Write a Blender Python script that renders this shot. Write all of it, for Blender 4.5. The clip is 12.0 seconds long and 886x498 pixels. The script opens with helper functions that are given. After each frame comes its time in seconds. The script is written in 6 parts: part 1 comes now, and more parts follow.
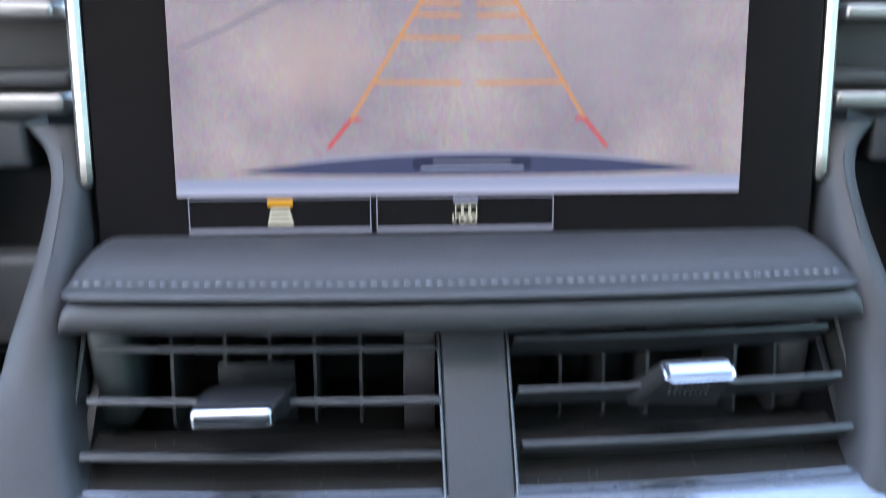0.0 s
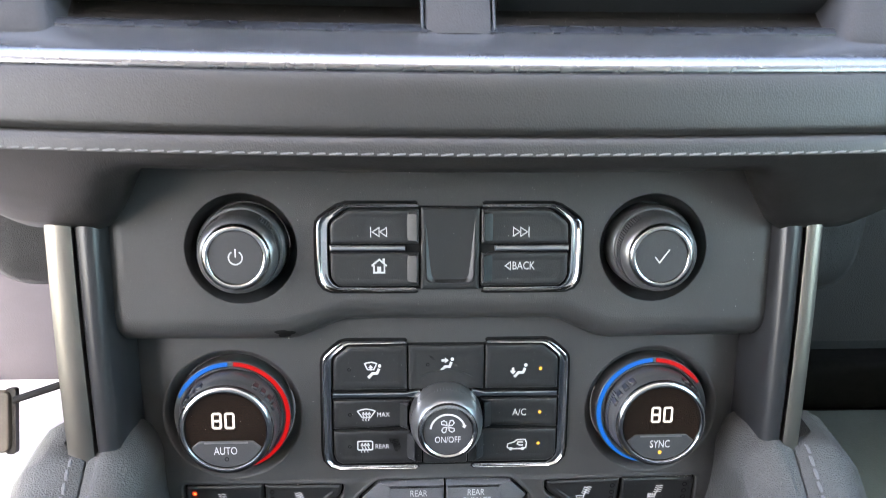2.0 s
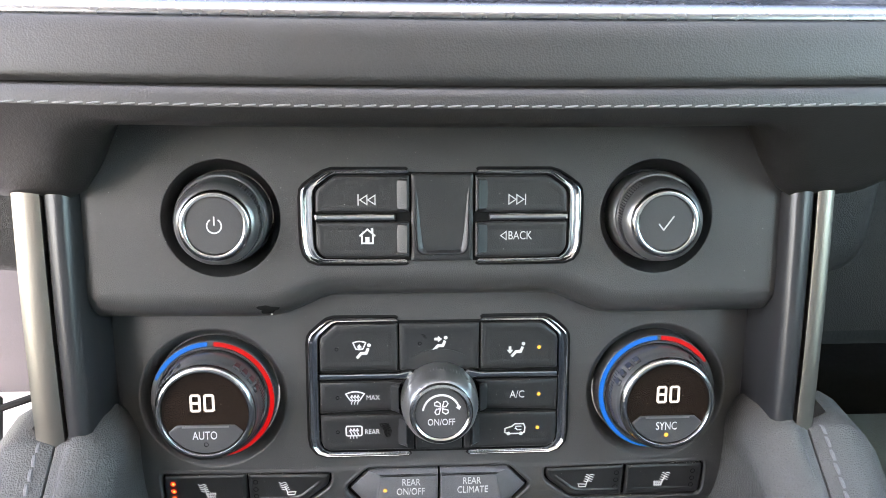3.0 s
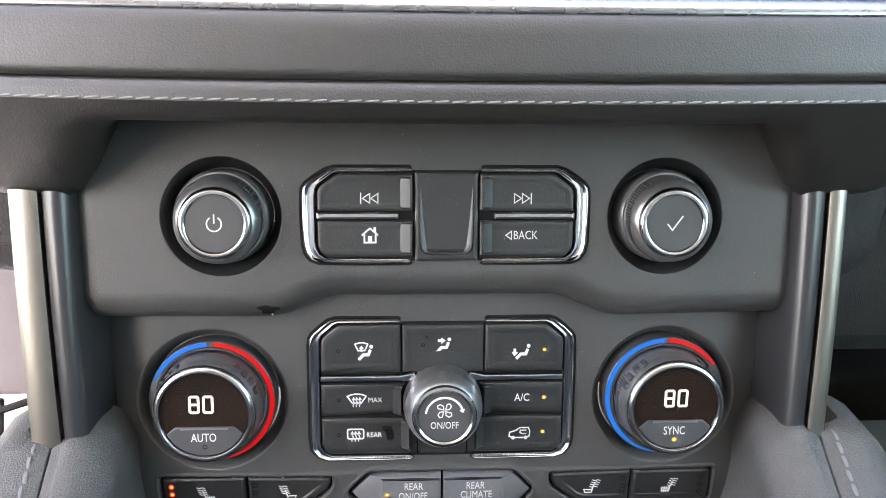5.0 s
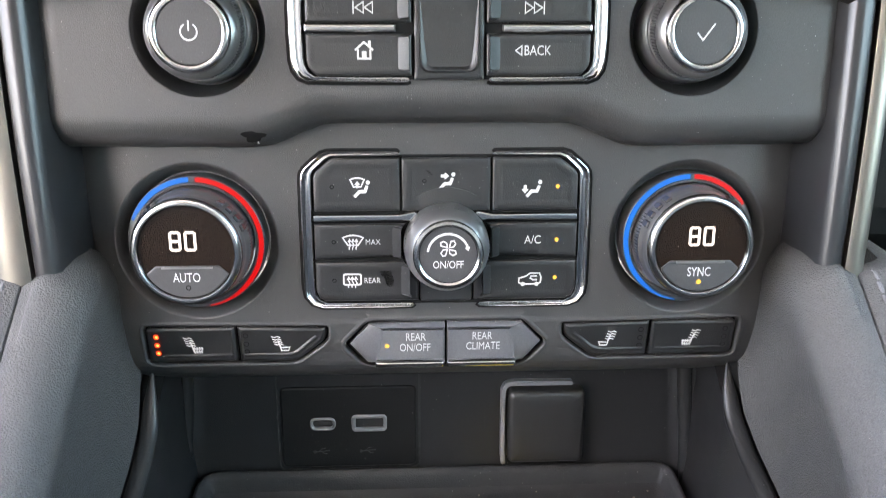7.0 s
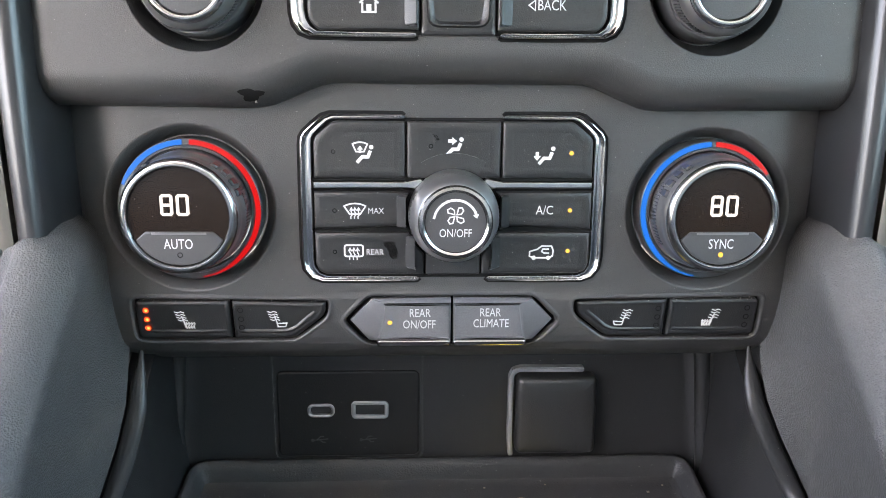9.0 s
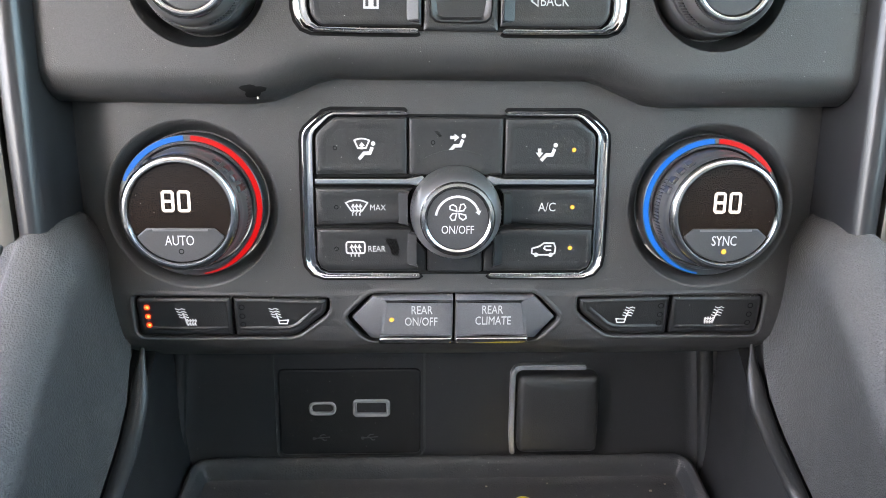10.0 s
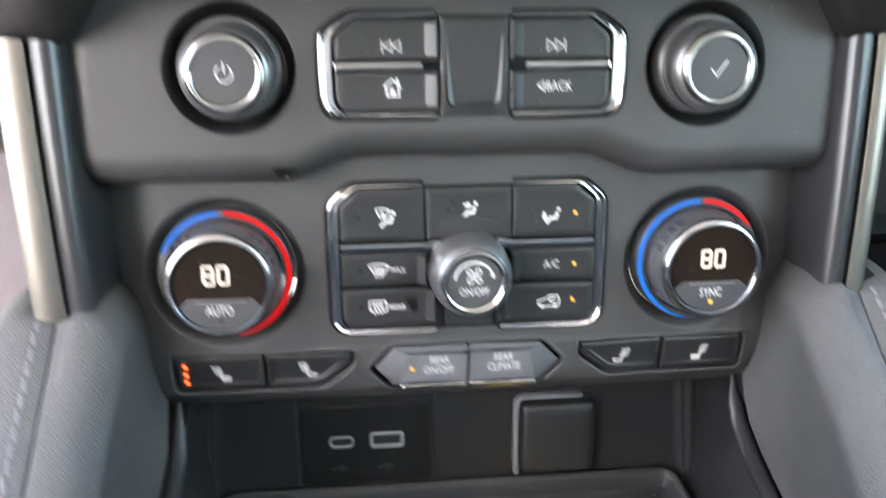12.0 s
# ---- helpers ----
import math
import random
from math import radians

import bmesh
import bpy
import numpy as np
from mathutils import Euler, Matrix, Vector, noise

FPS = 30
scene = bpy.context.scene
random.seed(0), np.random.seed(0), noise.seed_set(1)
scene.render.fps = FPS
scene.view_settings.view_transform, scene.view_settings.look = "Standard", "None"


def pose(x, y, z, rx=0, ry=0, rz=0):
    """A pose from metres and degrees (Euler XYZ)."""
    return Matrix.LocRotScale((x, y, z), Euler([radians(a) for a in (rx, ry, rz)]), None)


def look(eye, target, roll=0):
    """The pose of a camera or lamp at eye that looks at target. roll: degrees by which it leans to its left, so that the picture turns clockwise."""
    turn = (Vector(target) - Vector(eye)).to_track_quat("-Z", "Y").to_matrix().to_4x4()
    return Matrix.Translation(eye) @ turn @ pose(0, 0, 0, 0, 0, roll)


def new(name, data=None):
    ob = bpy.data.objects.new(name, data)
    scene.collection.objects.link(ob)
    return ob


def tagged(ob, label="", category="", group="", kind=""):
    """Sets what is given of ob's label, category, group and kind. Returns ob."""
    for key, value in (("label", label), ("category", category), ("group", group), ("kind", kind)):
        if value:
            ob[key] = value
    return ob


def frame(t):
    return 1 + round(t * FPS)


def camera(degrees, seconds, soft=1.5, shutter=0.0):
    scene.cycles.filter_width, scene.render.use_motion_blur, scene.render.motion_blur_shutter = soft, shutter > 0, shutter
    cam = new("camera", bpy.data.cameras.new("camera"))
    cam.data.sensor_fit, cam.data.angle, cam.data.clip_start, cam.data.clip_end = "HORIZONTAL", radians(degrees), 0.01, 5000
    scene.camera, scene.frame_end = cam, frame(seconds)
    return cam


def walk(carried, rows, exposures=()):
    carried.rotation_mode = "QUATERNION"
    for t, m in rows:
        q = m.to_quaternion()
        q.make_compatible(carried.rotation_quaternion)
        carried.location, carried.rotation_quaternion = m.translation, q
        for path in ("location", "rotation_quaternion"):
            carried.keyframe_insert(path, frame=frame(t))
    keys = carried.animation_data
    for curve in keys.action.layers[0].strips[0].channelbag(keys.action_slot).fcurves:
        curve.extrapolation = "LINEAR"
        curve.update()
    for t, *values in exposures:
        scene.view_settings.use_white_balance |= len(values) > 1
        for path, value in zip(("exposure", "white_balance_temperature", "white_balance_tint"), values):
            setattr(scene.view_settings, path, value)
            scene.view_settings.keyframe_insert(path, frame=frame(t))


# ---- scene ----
cam = camera(59.3, 12.0, soft=0.6, shutter=0.4)
PATH = [
    (0, (-0.025, -0.003, 1.03), (0.088, 1.894, 0.406), 0.2),
    (0.2, (-0.027, -0.007, 1.03), (0.098, 1.828, 0.244), 0.6),
    (0.5, (-0.024, -0.024, 0.988), (0.088, 1.828, 0.241), 0.9),
    (0.8, (-0.027, -0.033, 0.972), (0.116, 1.773, 0.124), 1.3),
    (1, (-0.022, -0.043, 0.959), (0.103, 1.759, 0.1), 1.4),
    (1.2, (-0.02, -0.05, 0.952), (0.101, 1.748, 0.084), 1.6),
    (1.5, (-0.022, -0.055, 0.94), (0.091, 1.744, 0.072), 1.6),
    (2, (-0.019, -0.052, 0.913), (0.096, 1.754, 0.061), 1.4),
    (2.5, (-0.017, -0.047, 0.894), (0.108, 1.773, 0.075), 1.1),
    (4.5, (-0.016, -0.043, 0.885), (0.099, 1.79, 0.094), 1.2),
    (5, (-0.016, -0.041, 0.885), (0.097, 1.792, 0.093), 1.2),
    (5.5, (-0.016, -0.042, 0.883), (0.091, 1.791, 0.09), 1.1),
    (6, (-0.017, -0.039, 0.875), (0.081, 1.776, 0.04), 0.8),
    (6.5, (-0.016, -0.036, 0.859), (0.078, 1.734, -0.066), 0.7),
    (7, (-0.013, -0.034, 0.839), (0.077, 1.734, -0.093), 0.7),
    (7.5, (-0.013, -0.03, 0.825), (0.076, 1.746, -0.09), 1.0),
    (9.5, (-0.014, -0.028, 0.817), (0.068, 1.761, -0.073), 1.1),
    (10, (-0.014, -0.028, 0.816), (0.066, 1.762, -0.072), 1.1),
    (10.5, (-0.014, -0.028, 0.817), (0.07, 1.761, -0.075), 1.1),
    (11, (-0.014, -0.027, 0.816), (0.071, 1.764, -0.07), 1.1),
    (11.5, (-0.014, -0.026, 0.816), (0.076, 1.76, -0.079), 1.1),
    (11.7, (-0.024, -0.033, 0.817), (0.15, 1.76, -0.078), 1.5),
    (11.8, (-0.026, -0.033, 0.821), (0.17, 1.76, -0.08), 1.5),
    (11.9, (-0.027, -0.039, 0.834), (0.156, 1.76, -0.081), 1.6),
    (12, (-0.036, -0.034, 0.855), (0.155, 1.713, -0.1), 1.1),
]
EXPOSURE = 4.8
walk(cam, [(t, look(eye, target, roll)) for t, eye, target, roll in PATH],
     [(0, EXPOSURE - 0.25, 6000, 8), (0.6, EXPOSURE + 0.05, 6400, 8), (1.2, EXPOSURE + 0.1, 6850, 11), (2.0, EXPOSURE + 0.02, 7100, 12), (2.7, EXPOSURE + 0.12, 7350, 12), (5.6, EXPOSURE + 0.16, 7550, 14), (6.8, EXPOSURE + 0.30, 7500, 14), (7.6, EXPOSURE + 0.26, 7450, 14), (11.5, EXPOSURE + 0.24, 7400, 13), (12, EXPOSURE + 0.33, 7400, 13)])

# ---- light ----
GAIN = 2.0 ** EXPOSURE
world = bpy.data.worlds.new("sky")
scene.world = world
world.use_nodes = True
wn = world.node_tree.nodes
sky = wn.new("ShaderNodeTexSky")
sky.sky_type = 'NISHITA'
sky.sun_disc = False
sky.sun_elevation = radians(52)
sky.sun_rotation = radians(193)
sky.dust_density = 4.0
world.node_tree.links.new(sky.outputs[0], wn["Background"].inputs[0])
wn["Background"].inputs[1].default_value = 0.13
sun = new("sun", bpy.data.lights.new("sun", 'SUN'))
sun.data.energy = 1.2
sun.data.angle = radians(14)
sun.data.color = (1.0, 0.95, 0.88)
sun.matrix_world = look((-0.138, -0.597, 0.79), (0, 0, 0))

# ---- materials ----
def bsdf(m):
    return m.node_tree.nodes["Principled BSDF"]


def mat(name, base, rough=0.5, metal=0.0, grain=0.0, grain_scale=1500.0, leather=0.0, var=0.12, dust=0.0, coat=0.0, blotch=18.0, spec=0.5):
    """A surface with slow blotches of tone, fine grain or leather relief, and dust specks."""
    m = bpy.data.materials.new(name)
    m.use_nodes = True
    nt, b = m.node_tree, bsdf(m)
    n, l = nt.nodes, nt.links
    co = n.new("ShaderNodeTexCoord")
    big = n.new("ShaderNodeTexNoise")
    big.inputs["Scale"].default_value, big.inputs["Detail"].default_value = blotch, 6
    l.new(co.outputs["Object"], big.inputs["Vector"])
    ramp = n.new("ShaderNodeMix")
    ramp.data_type = 'RGBA'
    ramp.inputs[6].default_value = (*[c * (1 - var) for c in base], 1)
    ramp.inputs[7].default_value = (*[min(1, c * (1 + var)) for c in base], 1)
    l.new(big.outputs["Fac"], ramp.inputs[0])
    colour = ramp.outputs[2]
    if not metal:
        fine = n.new("ShaderNodeTexNoise")
        fine.inputs["Scale"].default_value, fine.inputs["Detail"].default_value = 2600.0, 2
        l.new(co.outputs["Object"], fine.inputs["Vector"])
        speckle = n.new("ShaderNodeMix")
        speckle.data_type, speckle.blend_type = 'RGBA', 'OVERLAY'
        speckle.inputs[0].default_value = 0.55
        l.new(colour, speckle.inputs[6])
        l.new(fine.outputs["Fac"], speckle.inputs[7])
        colour = speckle.outputs[2]
    for cells, reach in ((330.0, 0.055), (760.0, 0.090)) if dust else ():
        v = n.new("ShaderNodeTexVoronoi")
        v.inputs["Scale"].default_value = cells
        l.new(co.outputs["Object"], v.inputs["Vector"])
        size = n.new("ShaderNodeMath")
        size.operation = 'MULTIPLY'
        size.inputs[1].default_value = reach * dust
        sep = n.new("ShaderNodeSeparateColor")
        l.new(v.outputs["Color"], sep.inputs[0])
        cube = n.new("ShaderNodeMath")
        cube.operation = 'POWER'
        cube.inputs[1].default_value = 2.6
        l.new(sep.outputs[0], cube.inputs[0])
        l.new(cube.outputs[0], size.inputs[0])
        less = n.new("ShaderNodeMath")
        less.operation = 'LESS_THAN'
        l.new(v.outputs["Distance"], less.inputs[0])
        l.new(size.outputs[0], less.inputs[1])
        mix = n.new("ShaderNodeMix")
        mix.data_type = 'RGBA'
        l.new(less.outputs[0], mix.inputs[0])
        l.new(colour, mix.inputs[6])
        mix.inputs[7].default_value = (0.36, 0.35, 0.33, 1)
        colour = mix.outputs[2]
    l.new(colour, b.inputs["Base Color"])
    small = n.new("ShaderNodeTexNoise")
    small.inputs["Scale"].default_value, small.inputs["Detail"].default_value = 140.0, 5
    l.new(co.outputs["Object"], small.inputs["Vector"])
    rr = n.new("ShaderNodeMapRange")
    rr.inputs["To Min"].default_value, rr.inputs["To Max"].default_value = max(0.02, rough * 0.85), min(1, rough * 1.15)
    l.new(small.outputs["Fac"], rr.inputs["Value"])
    l.new(rr.outputs[0], b.inputs["Roughness"])
    b.inputs["Metallic"].default_value = metal
    b.inputs["Coat Weight"].default_value = coat
    b.inputs["Coat Roughness"].default_value = 0.08
    b.inputs["Specular IOR Level"].default_value = spec
    if grain or leather:
        bump = n.new("ShaderNodeBump")
        if leather:
            tex = n.new("ShaderNodeTexVoronoi")
            tex.inputs["Scale"].default_value = 1500.0
            warp = n.new("ShaderNodeTexNoise")
            warp.inputs["Scale"].default_value = 420.0
            l.new(co.outputs["Object"], warp.inputs["Vector"])
            add = n.new("ShaderNodeVectorMath")
            add.operation = 'MULTIPLY_ADD'
            add.inputs[1].default_value = (0.0014, 0.0014, 0.0014)
            l.new(warp.outputs["Color"], add.inputs[0])
            l.new(co.outputs["Object"], add.inputs[2])
            l.new(add.outputs[0], tex.inputs["Vector"])
            l.new(tex.outputs["Distance"], bump.inputs["Height"])
            bump.inputs["Strength"].default_value = leather
            bump.inputs["Distance"].default_value = 0.0006
        else:
            tex = n.new("ShaderNodeTexNoise")
            tex.inputs["Scale"].default_value, tex.inputs["Detail"].default_value = grain_scale, 2
            l.new(co.outputs["Object"], tex.inputs["Vector"])
            l.new(tex.outputs["Fac"], bump.inputs["Height"])
            bump.inputs["Strength"].default_value = grain
            bump.inputs["Distance"].default_value = 0.0003
        l.new(bump.outputs[0], b.inputs["Normal"])
    return m


def glow(name, colour, strength, base=(0.003, 0.003, 0.003)):
    """A lit legend or lamp; strength is what it shows as."""
    m = bpy.data.materials.new(name)
    m.use_nodes = True
    b = bsdf(m)
    b.inputs["Base Color"].default_value = (*base, 1)
    b.inputs["Roughness"].default_value = 0.3
    b.inputs["Specular IOR Level"].default_value = 0.12
    b.inputs["Emission Color"].default_value = (*colour, 1)
    b.inputs["Emission Strength"].default_value = strength / GAIN
    return m


FASCIA = mat("soft_black_plastic", (0.0370, 0.0360, 0.0352), 0.5, grain=0.35, grain_scale=2600, var=0.2, dust=0.9, spec=0.5)
BLACK = mat("black_plastic", (0.0045, 0.0045, 0.0045), 0.42, grain=0.3, dust=1.0, spec=0.35)
BUTTON = mat("button_plastic", (0.0125, 0.0125, 0.0125), 0.40, grain=0.3, grain_scale=2600, dust=1.0, spec=0.6)
GREYBUTTON = mat("grey_button_plastic", (0.10, 0.10, 0.105), 0.42, grain=0.15, dust=0.7)
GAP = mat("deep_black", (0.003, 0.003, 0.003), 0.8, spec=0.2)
LEATHER = mat("charcoal_leather", (0.0190, 0.0176, 0.0165), 0.48, leather=0.13, dust=0.3)
BOLSTER = mat("bolster_leather", (0.051, 0.0505, 0.049), 0.5, leather=0.5, dust=0.3, spec=0.3)
PADLEATHER = mat("pad_leather", (0.016, 0.0165, 0.0178), 0.52, leather=0.12, dust=0.2, spec=0.35)
ARM = mat("grey_dash_plastic", (0.0185, 0.019, 0.0202), 0.55, grain=0.3, dust=0.3, spec=0.3)
CHROME = mat("chrome", (0.44, 0.44, 0.445), 0.13, metal=1.0, var=0.08)
# Trim strip in two metals; their tones stand for what each face reflects.
STRIPTOP = mat("strip_top_tone", (0.26, 0.27, 0.286), 0.22, metal=0.9, var=0.1, dust=0.5)
STRIP = mat("polished_strip", (0.175, 0.18, 0.188), 0.27, metal=1.0, var=0.08, dust=0.25)
SATIN = mat("satin_nickel", (0.22, 0.203, 0.177), 0.36, metal=1.0, grain=0.1, var=0.06)
SATINDARK = mat("dark_satin_metal", (0.045, 0.045, 0.047), 0.30, metal=0.6, grain=0.1)
SATINCHROME = mat("satin_chrome", (0.38, 0.378, 0.378), 0.2, metal=1.0, var=0.08, dust=0.3)
KNOBGREY = mat("knob_grey", (0.17, 0.168, 0.168), 0.30, metal=0.7, var=0.15, dust=0.5)
KNOBSILVER = mat("knob_silver", (0.27, 0.271, 0.273), 0.30, metal=0.85, var=0.2, dust=0.4)
KNOBDARK = mat("knob_dark", (0.045, 0.046, 0.048), 0.33, metal=0.3, dust=0.6)
FACE = mat("knob_face", (0.034, 0.034, 0.035), 0.5, grain=0.2, dust=0.5)
DISPLAY = mat("knob_display_glass", (0.013, 0.0082, 0.0058), 0.12, dust=0.8, spec=0.3)
GLASS = mat("screen_glass", (0.0040, 0.0033, 0.0032), 0.12, var=0.3, spec=0.08)
THREAD = mat("grey_thread", (0.15, 0.145, 0.14), 0.8, var=0.25)
DARKTHREAD = mat("dark_thread", (0.048, 0.05, 0.055), 0.8, var=0.25)
BOLSTERTHREAD = mat("bolster_thread", (0.11, 0.11, 0.112), 0.8, var=0.25)
RUBBER = mat("rubber_mat", (0.0068, 0.0068, 0.0072), 0.6, grain=0.7, grain_scale=1300, dust=1.15)
BIN = mat("bin_plastic", (0.0110, 0.0110, 0.0113), 0.40, grain=0.25, grain_scale=2200, dust=0.9, spec=0.42)
PORTGREY = mat("port_grey", (0.19, 0.19, 0.195), 0.35, metal=0.3)
BRACKET = mat("bracket_grey", (0.19, 0.19, 0.195), 0.35, metal=0.3)
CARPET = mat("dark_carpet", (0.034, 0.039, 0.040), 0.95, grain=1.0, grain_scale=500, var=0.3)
# The driver footwell's brightness is put into paler mat and wall colours.
SUNMAT = mat("sunlit_mat_tone", (0.40, 0.393, 0.41), 0.9, grain=0.6, grain_scale=500)
LITWALL = mat("lit_wall_carpet", (0.085, 0.078, 0.088), 0.95, grain=0.6, grain_scale=500)
HEADLINER = mat("headliner", (0.78, 0.74, 0.69), 0.95, grain=0.4)
CABIN = mat("cabin_trim", (0.05, 0.05, 0.05), 0.6, grain=0.4)
CONCRETE = mat("pale_concrete", (0.30, 0.29, 0.275), 0.9, grain=1.0, grain_scale=90, blotch=0.6)
YELLOW = mat("yellow_plastic", (0.42, 0.29, 0.005), 0.4)
WHITE = glow("white_legend", (0.80, 0.82, 0.85), 0.26, (0.42, 0.42, 0.42))
DIGIT = glow("white_digit", (1.0, 0.97, 0.93), 1.3)
AMBER = glow("amber_lamp", (1.0, 0.55, 0.10), 1.6)
REDLED = glow("red_lamp", (1.0, 0.055, 0.018), 1.7)
LEDCORE = glow("lamp_core", (1.0, 0.50, 0.10), 2.0)
BLUE = glow("blue_band", (0.0, 0.23, 1.0), 0.74, (0.004, 0.015, 0.08))
RED = glow("red_band", (1.0, 0.010, 0.012), 0.60, (0.08, 0.003, 0.003))

# ---- shapes; lengths in millimetres ----
MM = 0.001
SPACE = {}


def mat4(origin, slope):
    """A slanted face: x right, y up along it, z out of it towards the seats."""
    a = radians(slope)
    return Matrix(((1, 0, 0, origin[0]), (0, math.sin(a), -math.cos(a), origin[1]), (0, math.cos(a), math.sin(a), origin[2]), (0, 0, 0, 1)))


WORLD = Matrix.Identity(4)
UP = mat4((0.001, 0.2155, 0.770), 16.5)
LO = mat4((0.0006, 0.2205, 0.743), 13.5)
SC = mat4((0.001, 0.298, 0.954), 9.0)
BW = mat4((0, 0.2310, 0.610), 13.0)


def round_back(u):
    """How far the sides of the climate panel draw back at u."""
    return -6.0 * max(0.0, (abs(u) - 103.0) / 23.0) ** 2


def under(v):
    """How far the foot of the climate panel bends back at height v."""
    return -6.0 * max(0.0, (-57.0 - v) / 29.0) ** 2 - 7.5 * max(0.0, (-78.5 - v) / 10.0) ** 2


def thing(name, m, label, category, group="", kind=""):
    ob = new(name)
    ob.empty_display_size = 0.01
    ob.matrix_basis = m
    SPACE[ob.name] = m
    return tagged(ob, label, category, group, kind)


def part(name, bm, material, parent, label="", space=WORLD, angle=38, mats=()):
    """Links a bmesh, in millimetres of that space, as one mesh object under parent."""
    here = SPACE[parent.name] if parent else WORLD
    if space is LO:
        us, vs = [q.co.x for q in bm.verts], [q.co.y for q in bm.verts]
        cu, cv = (min(us) + max(us)) / 2, (min(vs) + max(vs)) / 2
        whole = max(us) - min(us) > 70
        for q in bm.verts:
            u, v = (q.co.x, q.co.y) if whole else (cu, cv)
            q.co.z += under(v) + round_back(u)
            if not whole:
                q.co.z += (under(cv + 1) - under(cv - 1)) / 2 * (q.co.y - cv) + (round_back(cu + 1) - round_back(cu - 1)) / 2 * (q.co.x - cu)
    conv = here.inverted() @ space @ Matrix.Scale(MM, 4)
    bmesh.ops.transform(bm, matrix=conv, verts=bm.verts)
    bmesh.ops.recalc_face_normals(bm, faces=bm.faces)
    lo = [min(v.co[i] for v in bm.verts) for i in range(3)]
    hi = [max(v.co[i] for v in bm.verts) for i in range(3)]
    mid = Vector([(a + b) / 2 for a, b in zip(lo, hi)])
    bmesh.ops.translate(bm, vec=-mid, verts=bm.verts)
    me = bpy.data.meshes.new(name)
    bm.to_mesh(me)
    bm.free()
    me.set_sharp_from_angle(angle=radians(angle))
    planar = name == "plate" or (name == "fascia" and space is UP)
    for p in me.polygons:
        p.use_smooth = len(p.vertices) == 4 or (len(p.vertices) == 3 and not planar)
    me.materials.append(material)
    for extra in mats:
        me.materials.append(extra)
    ob = new(name, me)
    ob.parent = parent
    ob.location = mid
    SPACE[ob.name] = here @ Matrix.Translation(mid)
    if label:
        ob["label"] = label
    return ob


def solid(name, bm, material, label, category, space=WORLD, group="", kind="", angle=38):
    """A thing that is one mesh."""
    return tagged(part(name, bm, material, None, "", space, angle), label, category, group, kind)


def grid_faces(bm, rows, close_u=False, close_v=False, cap0=False, cap1=False):
    """Skins rows of points."""
    vs = [[bm.verts.new(p) for p in r] for r in rows]
    nr, nc = len(vs), len(vs[0])
    for i in range(nr if close_v else nr - 1):
        for j in range(nc if close_u else nc - 1):
            a, b = vs[i], vs[(i + 1) % nr]
            bm.faces.new((a[j], a[(j + 1) % nc], b[(j + 1) % nc], b[j]))
    if cap0:
        bm.faces.new(vs[0][::-1])
    if cap1:
        bm.faces.new(vs[-1])
    return vs


def grid_bm(rows):
    """A closed tube through rings of points."""
    bm = bmesh.new()
    grid_faces(bm, rows, close_u=True, cap0=True, cap1=True)
    return bm


def lathe(bm, profile, c=(0, 0), n=72, wave=None):
    """Turns (radius, height) about the axis through c."""
    rows = []
    for r, w in profile:
        rows.append([(c[0] + (r + (wave(k / n) if wave else 0)) * math.cos(2 * math.pi * k / n), c[1] + (r + (wave(k / n) if wave else 0)) * math.sin(2 * math.pi * k / n), w) for k in range(n)])
    grid_faces(bm, rows, close_u=True, cap1=profile[-1][0] < 0.8 * profile[0][0] and False)
    return bm


def disc(bm, r, w, c=(0, 0), n=64):
    bm.faces.new([bm.verts.new((c[0] + r * math.cos(2 * math.pi * k / n), c[1] + r * math.sin(2 * math.pi * k / n), w)) for k in range(n)])
    return bm


def inset(poly, d):
    """The outline drawn in by d (a counter-clockwise outline); corners that would turn over close to a point."""
    n = len(poly)
    P = [Vector(p[:2]) for p in poly]
    E = [(P[(i + 1) % n] - P[i]) for i in range(n)]
    N = [Vector((-e.y, e.x)).normalized() for e in E]
    out = []
    for i in range(n):
        k = N[i - 1] + N[i]
        k = k / max(0.35, k.dot(k) / 2) if k.length > 1e-6 else N[i]
        out.append(P[i] + k * d)
    flipped = [(out[(i + 1) % n] - out[i]).dot(E[i]) <= 0 for i in range(n)]
    if any(flipped) and not all(flipped):
        start = next(i for i in range(n) if not flipped[i])
        i = 0
        while i < n:
            a = (start + i) % n
            if flipped[a]:
                length = 1
                while flipped[(a + length) % n]:
                    length += 1
                e0, e1 = (a - 1) % n, (a + length) % n
                p0, p1 = P[e0] + N[e0] * d, P[e1] + N[e1] * d
                cross = E[e0].x * E[e1].y - E[e0].y * E[e1].x
                if abs(cross) > 1e-6:
                    t = ((p1 - p0).x * E[e1].y - (p1 - p0).y * E[e1].x) / cross
                    x = p0 + E[e0] * t
                else:
                    x = (out[a] + out[e1]) / 2
                side = Vector((x.x * 1.0, x.y * 1.0))
                for m in range(length + 1):
                    f = (m / length - 0.5) * 0.02
                    out[(a + m) % n] = side + (E[e0].normalized() if f < 0 else E[e1].normalized()) * f
                i += length
            else:
                i += 1
    return [tuple(p) for p in out]


def ccw(poly):
    a = sum(p[0] * q[1] - q[0] * p[1] for p, q in zip(poly, list(poly[1:]) + [poly[0]]))
    return list(poly) if a > 0 else list(poly)[::-1]


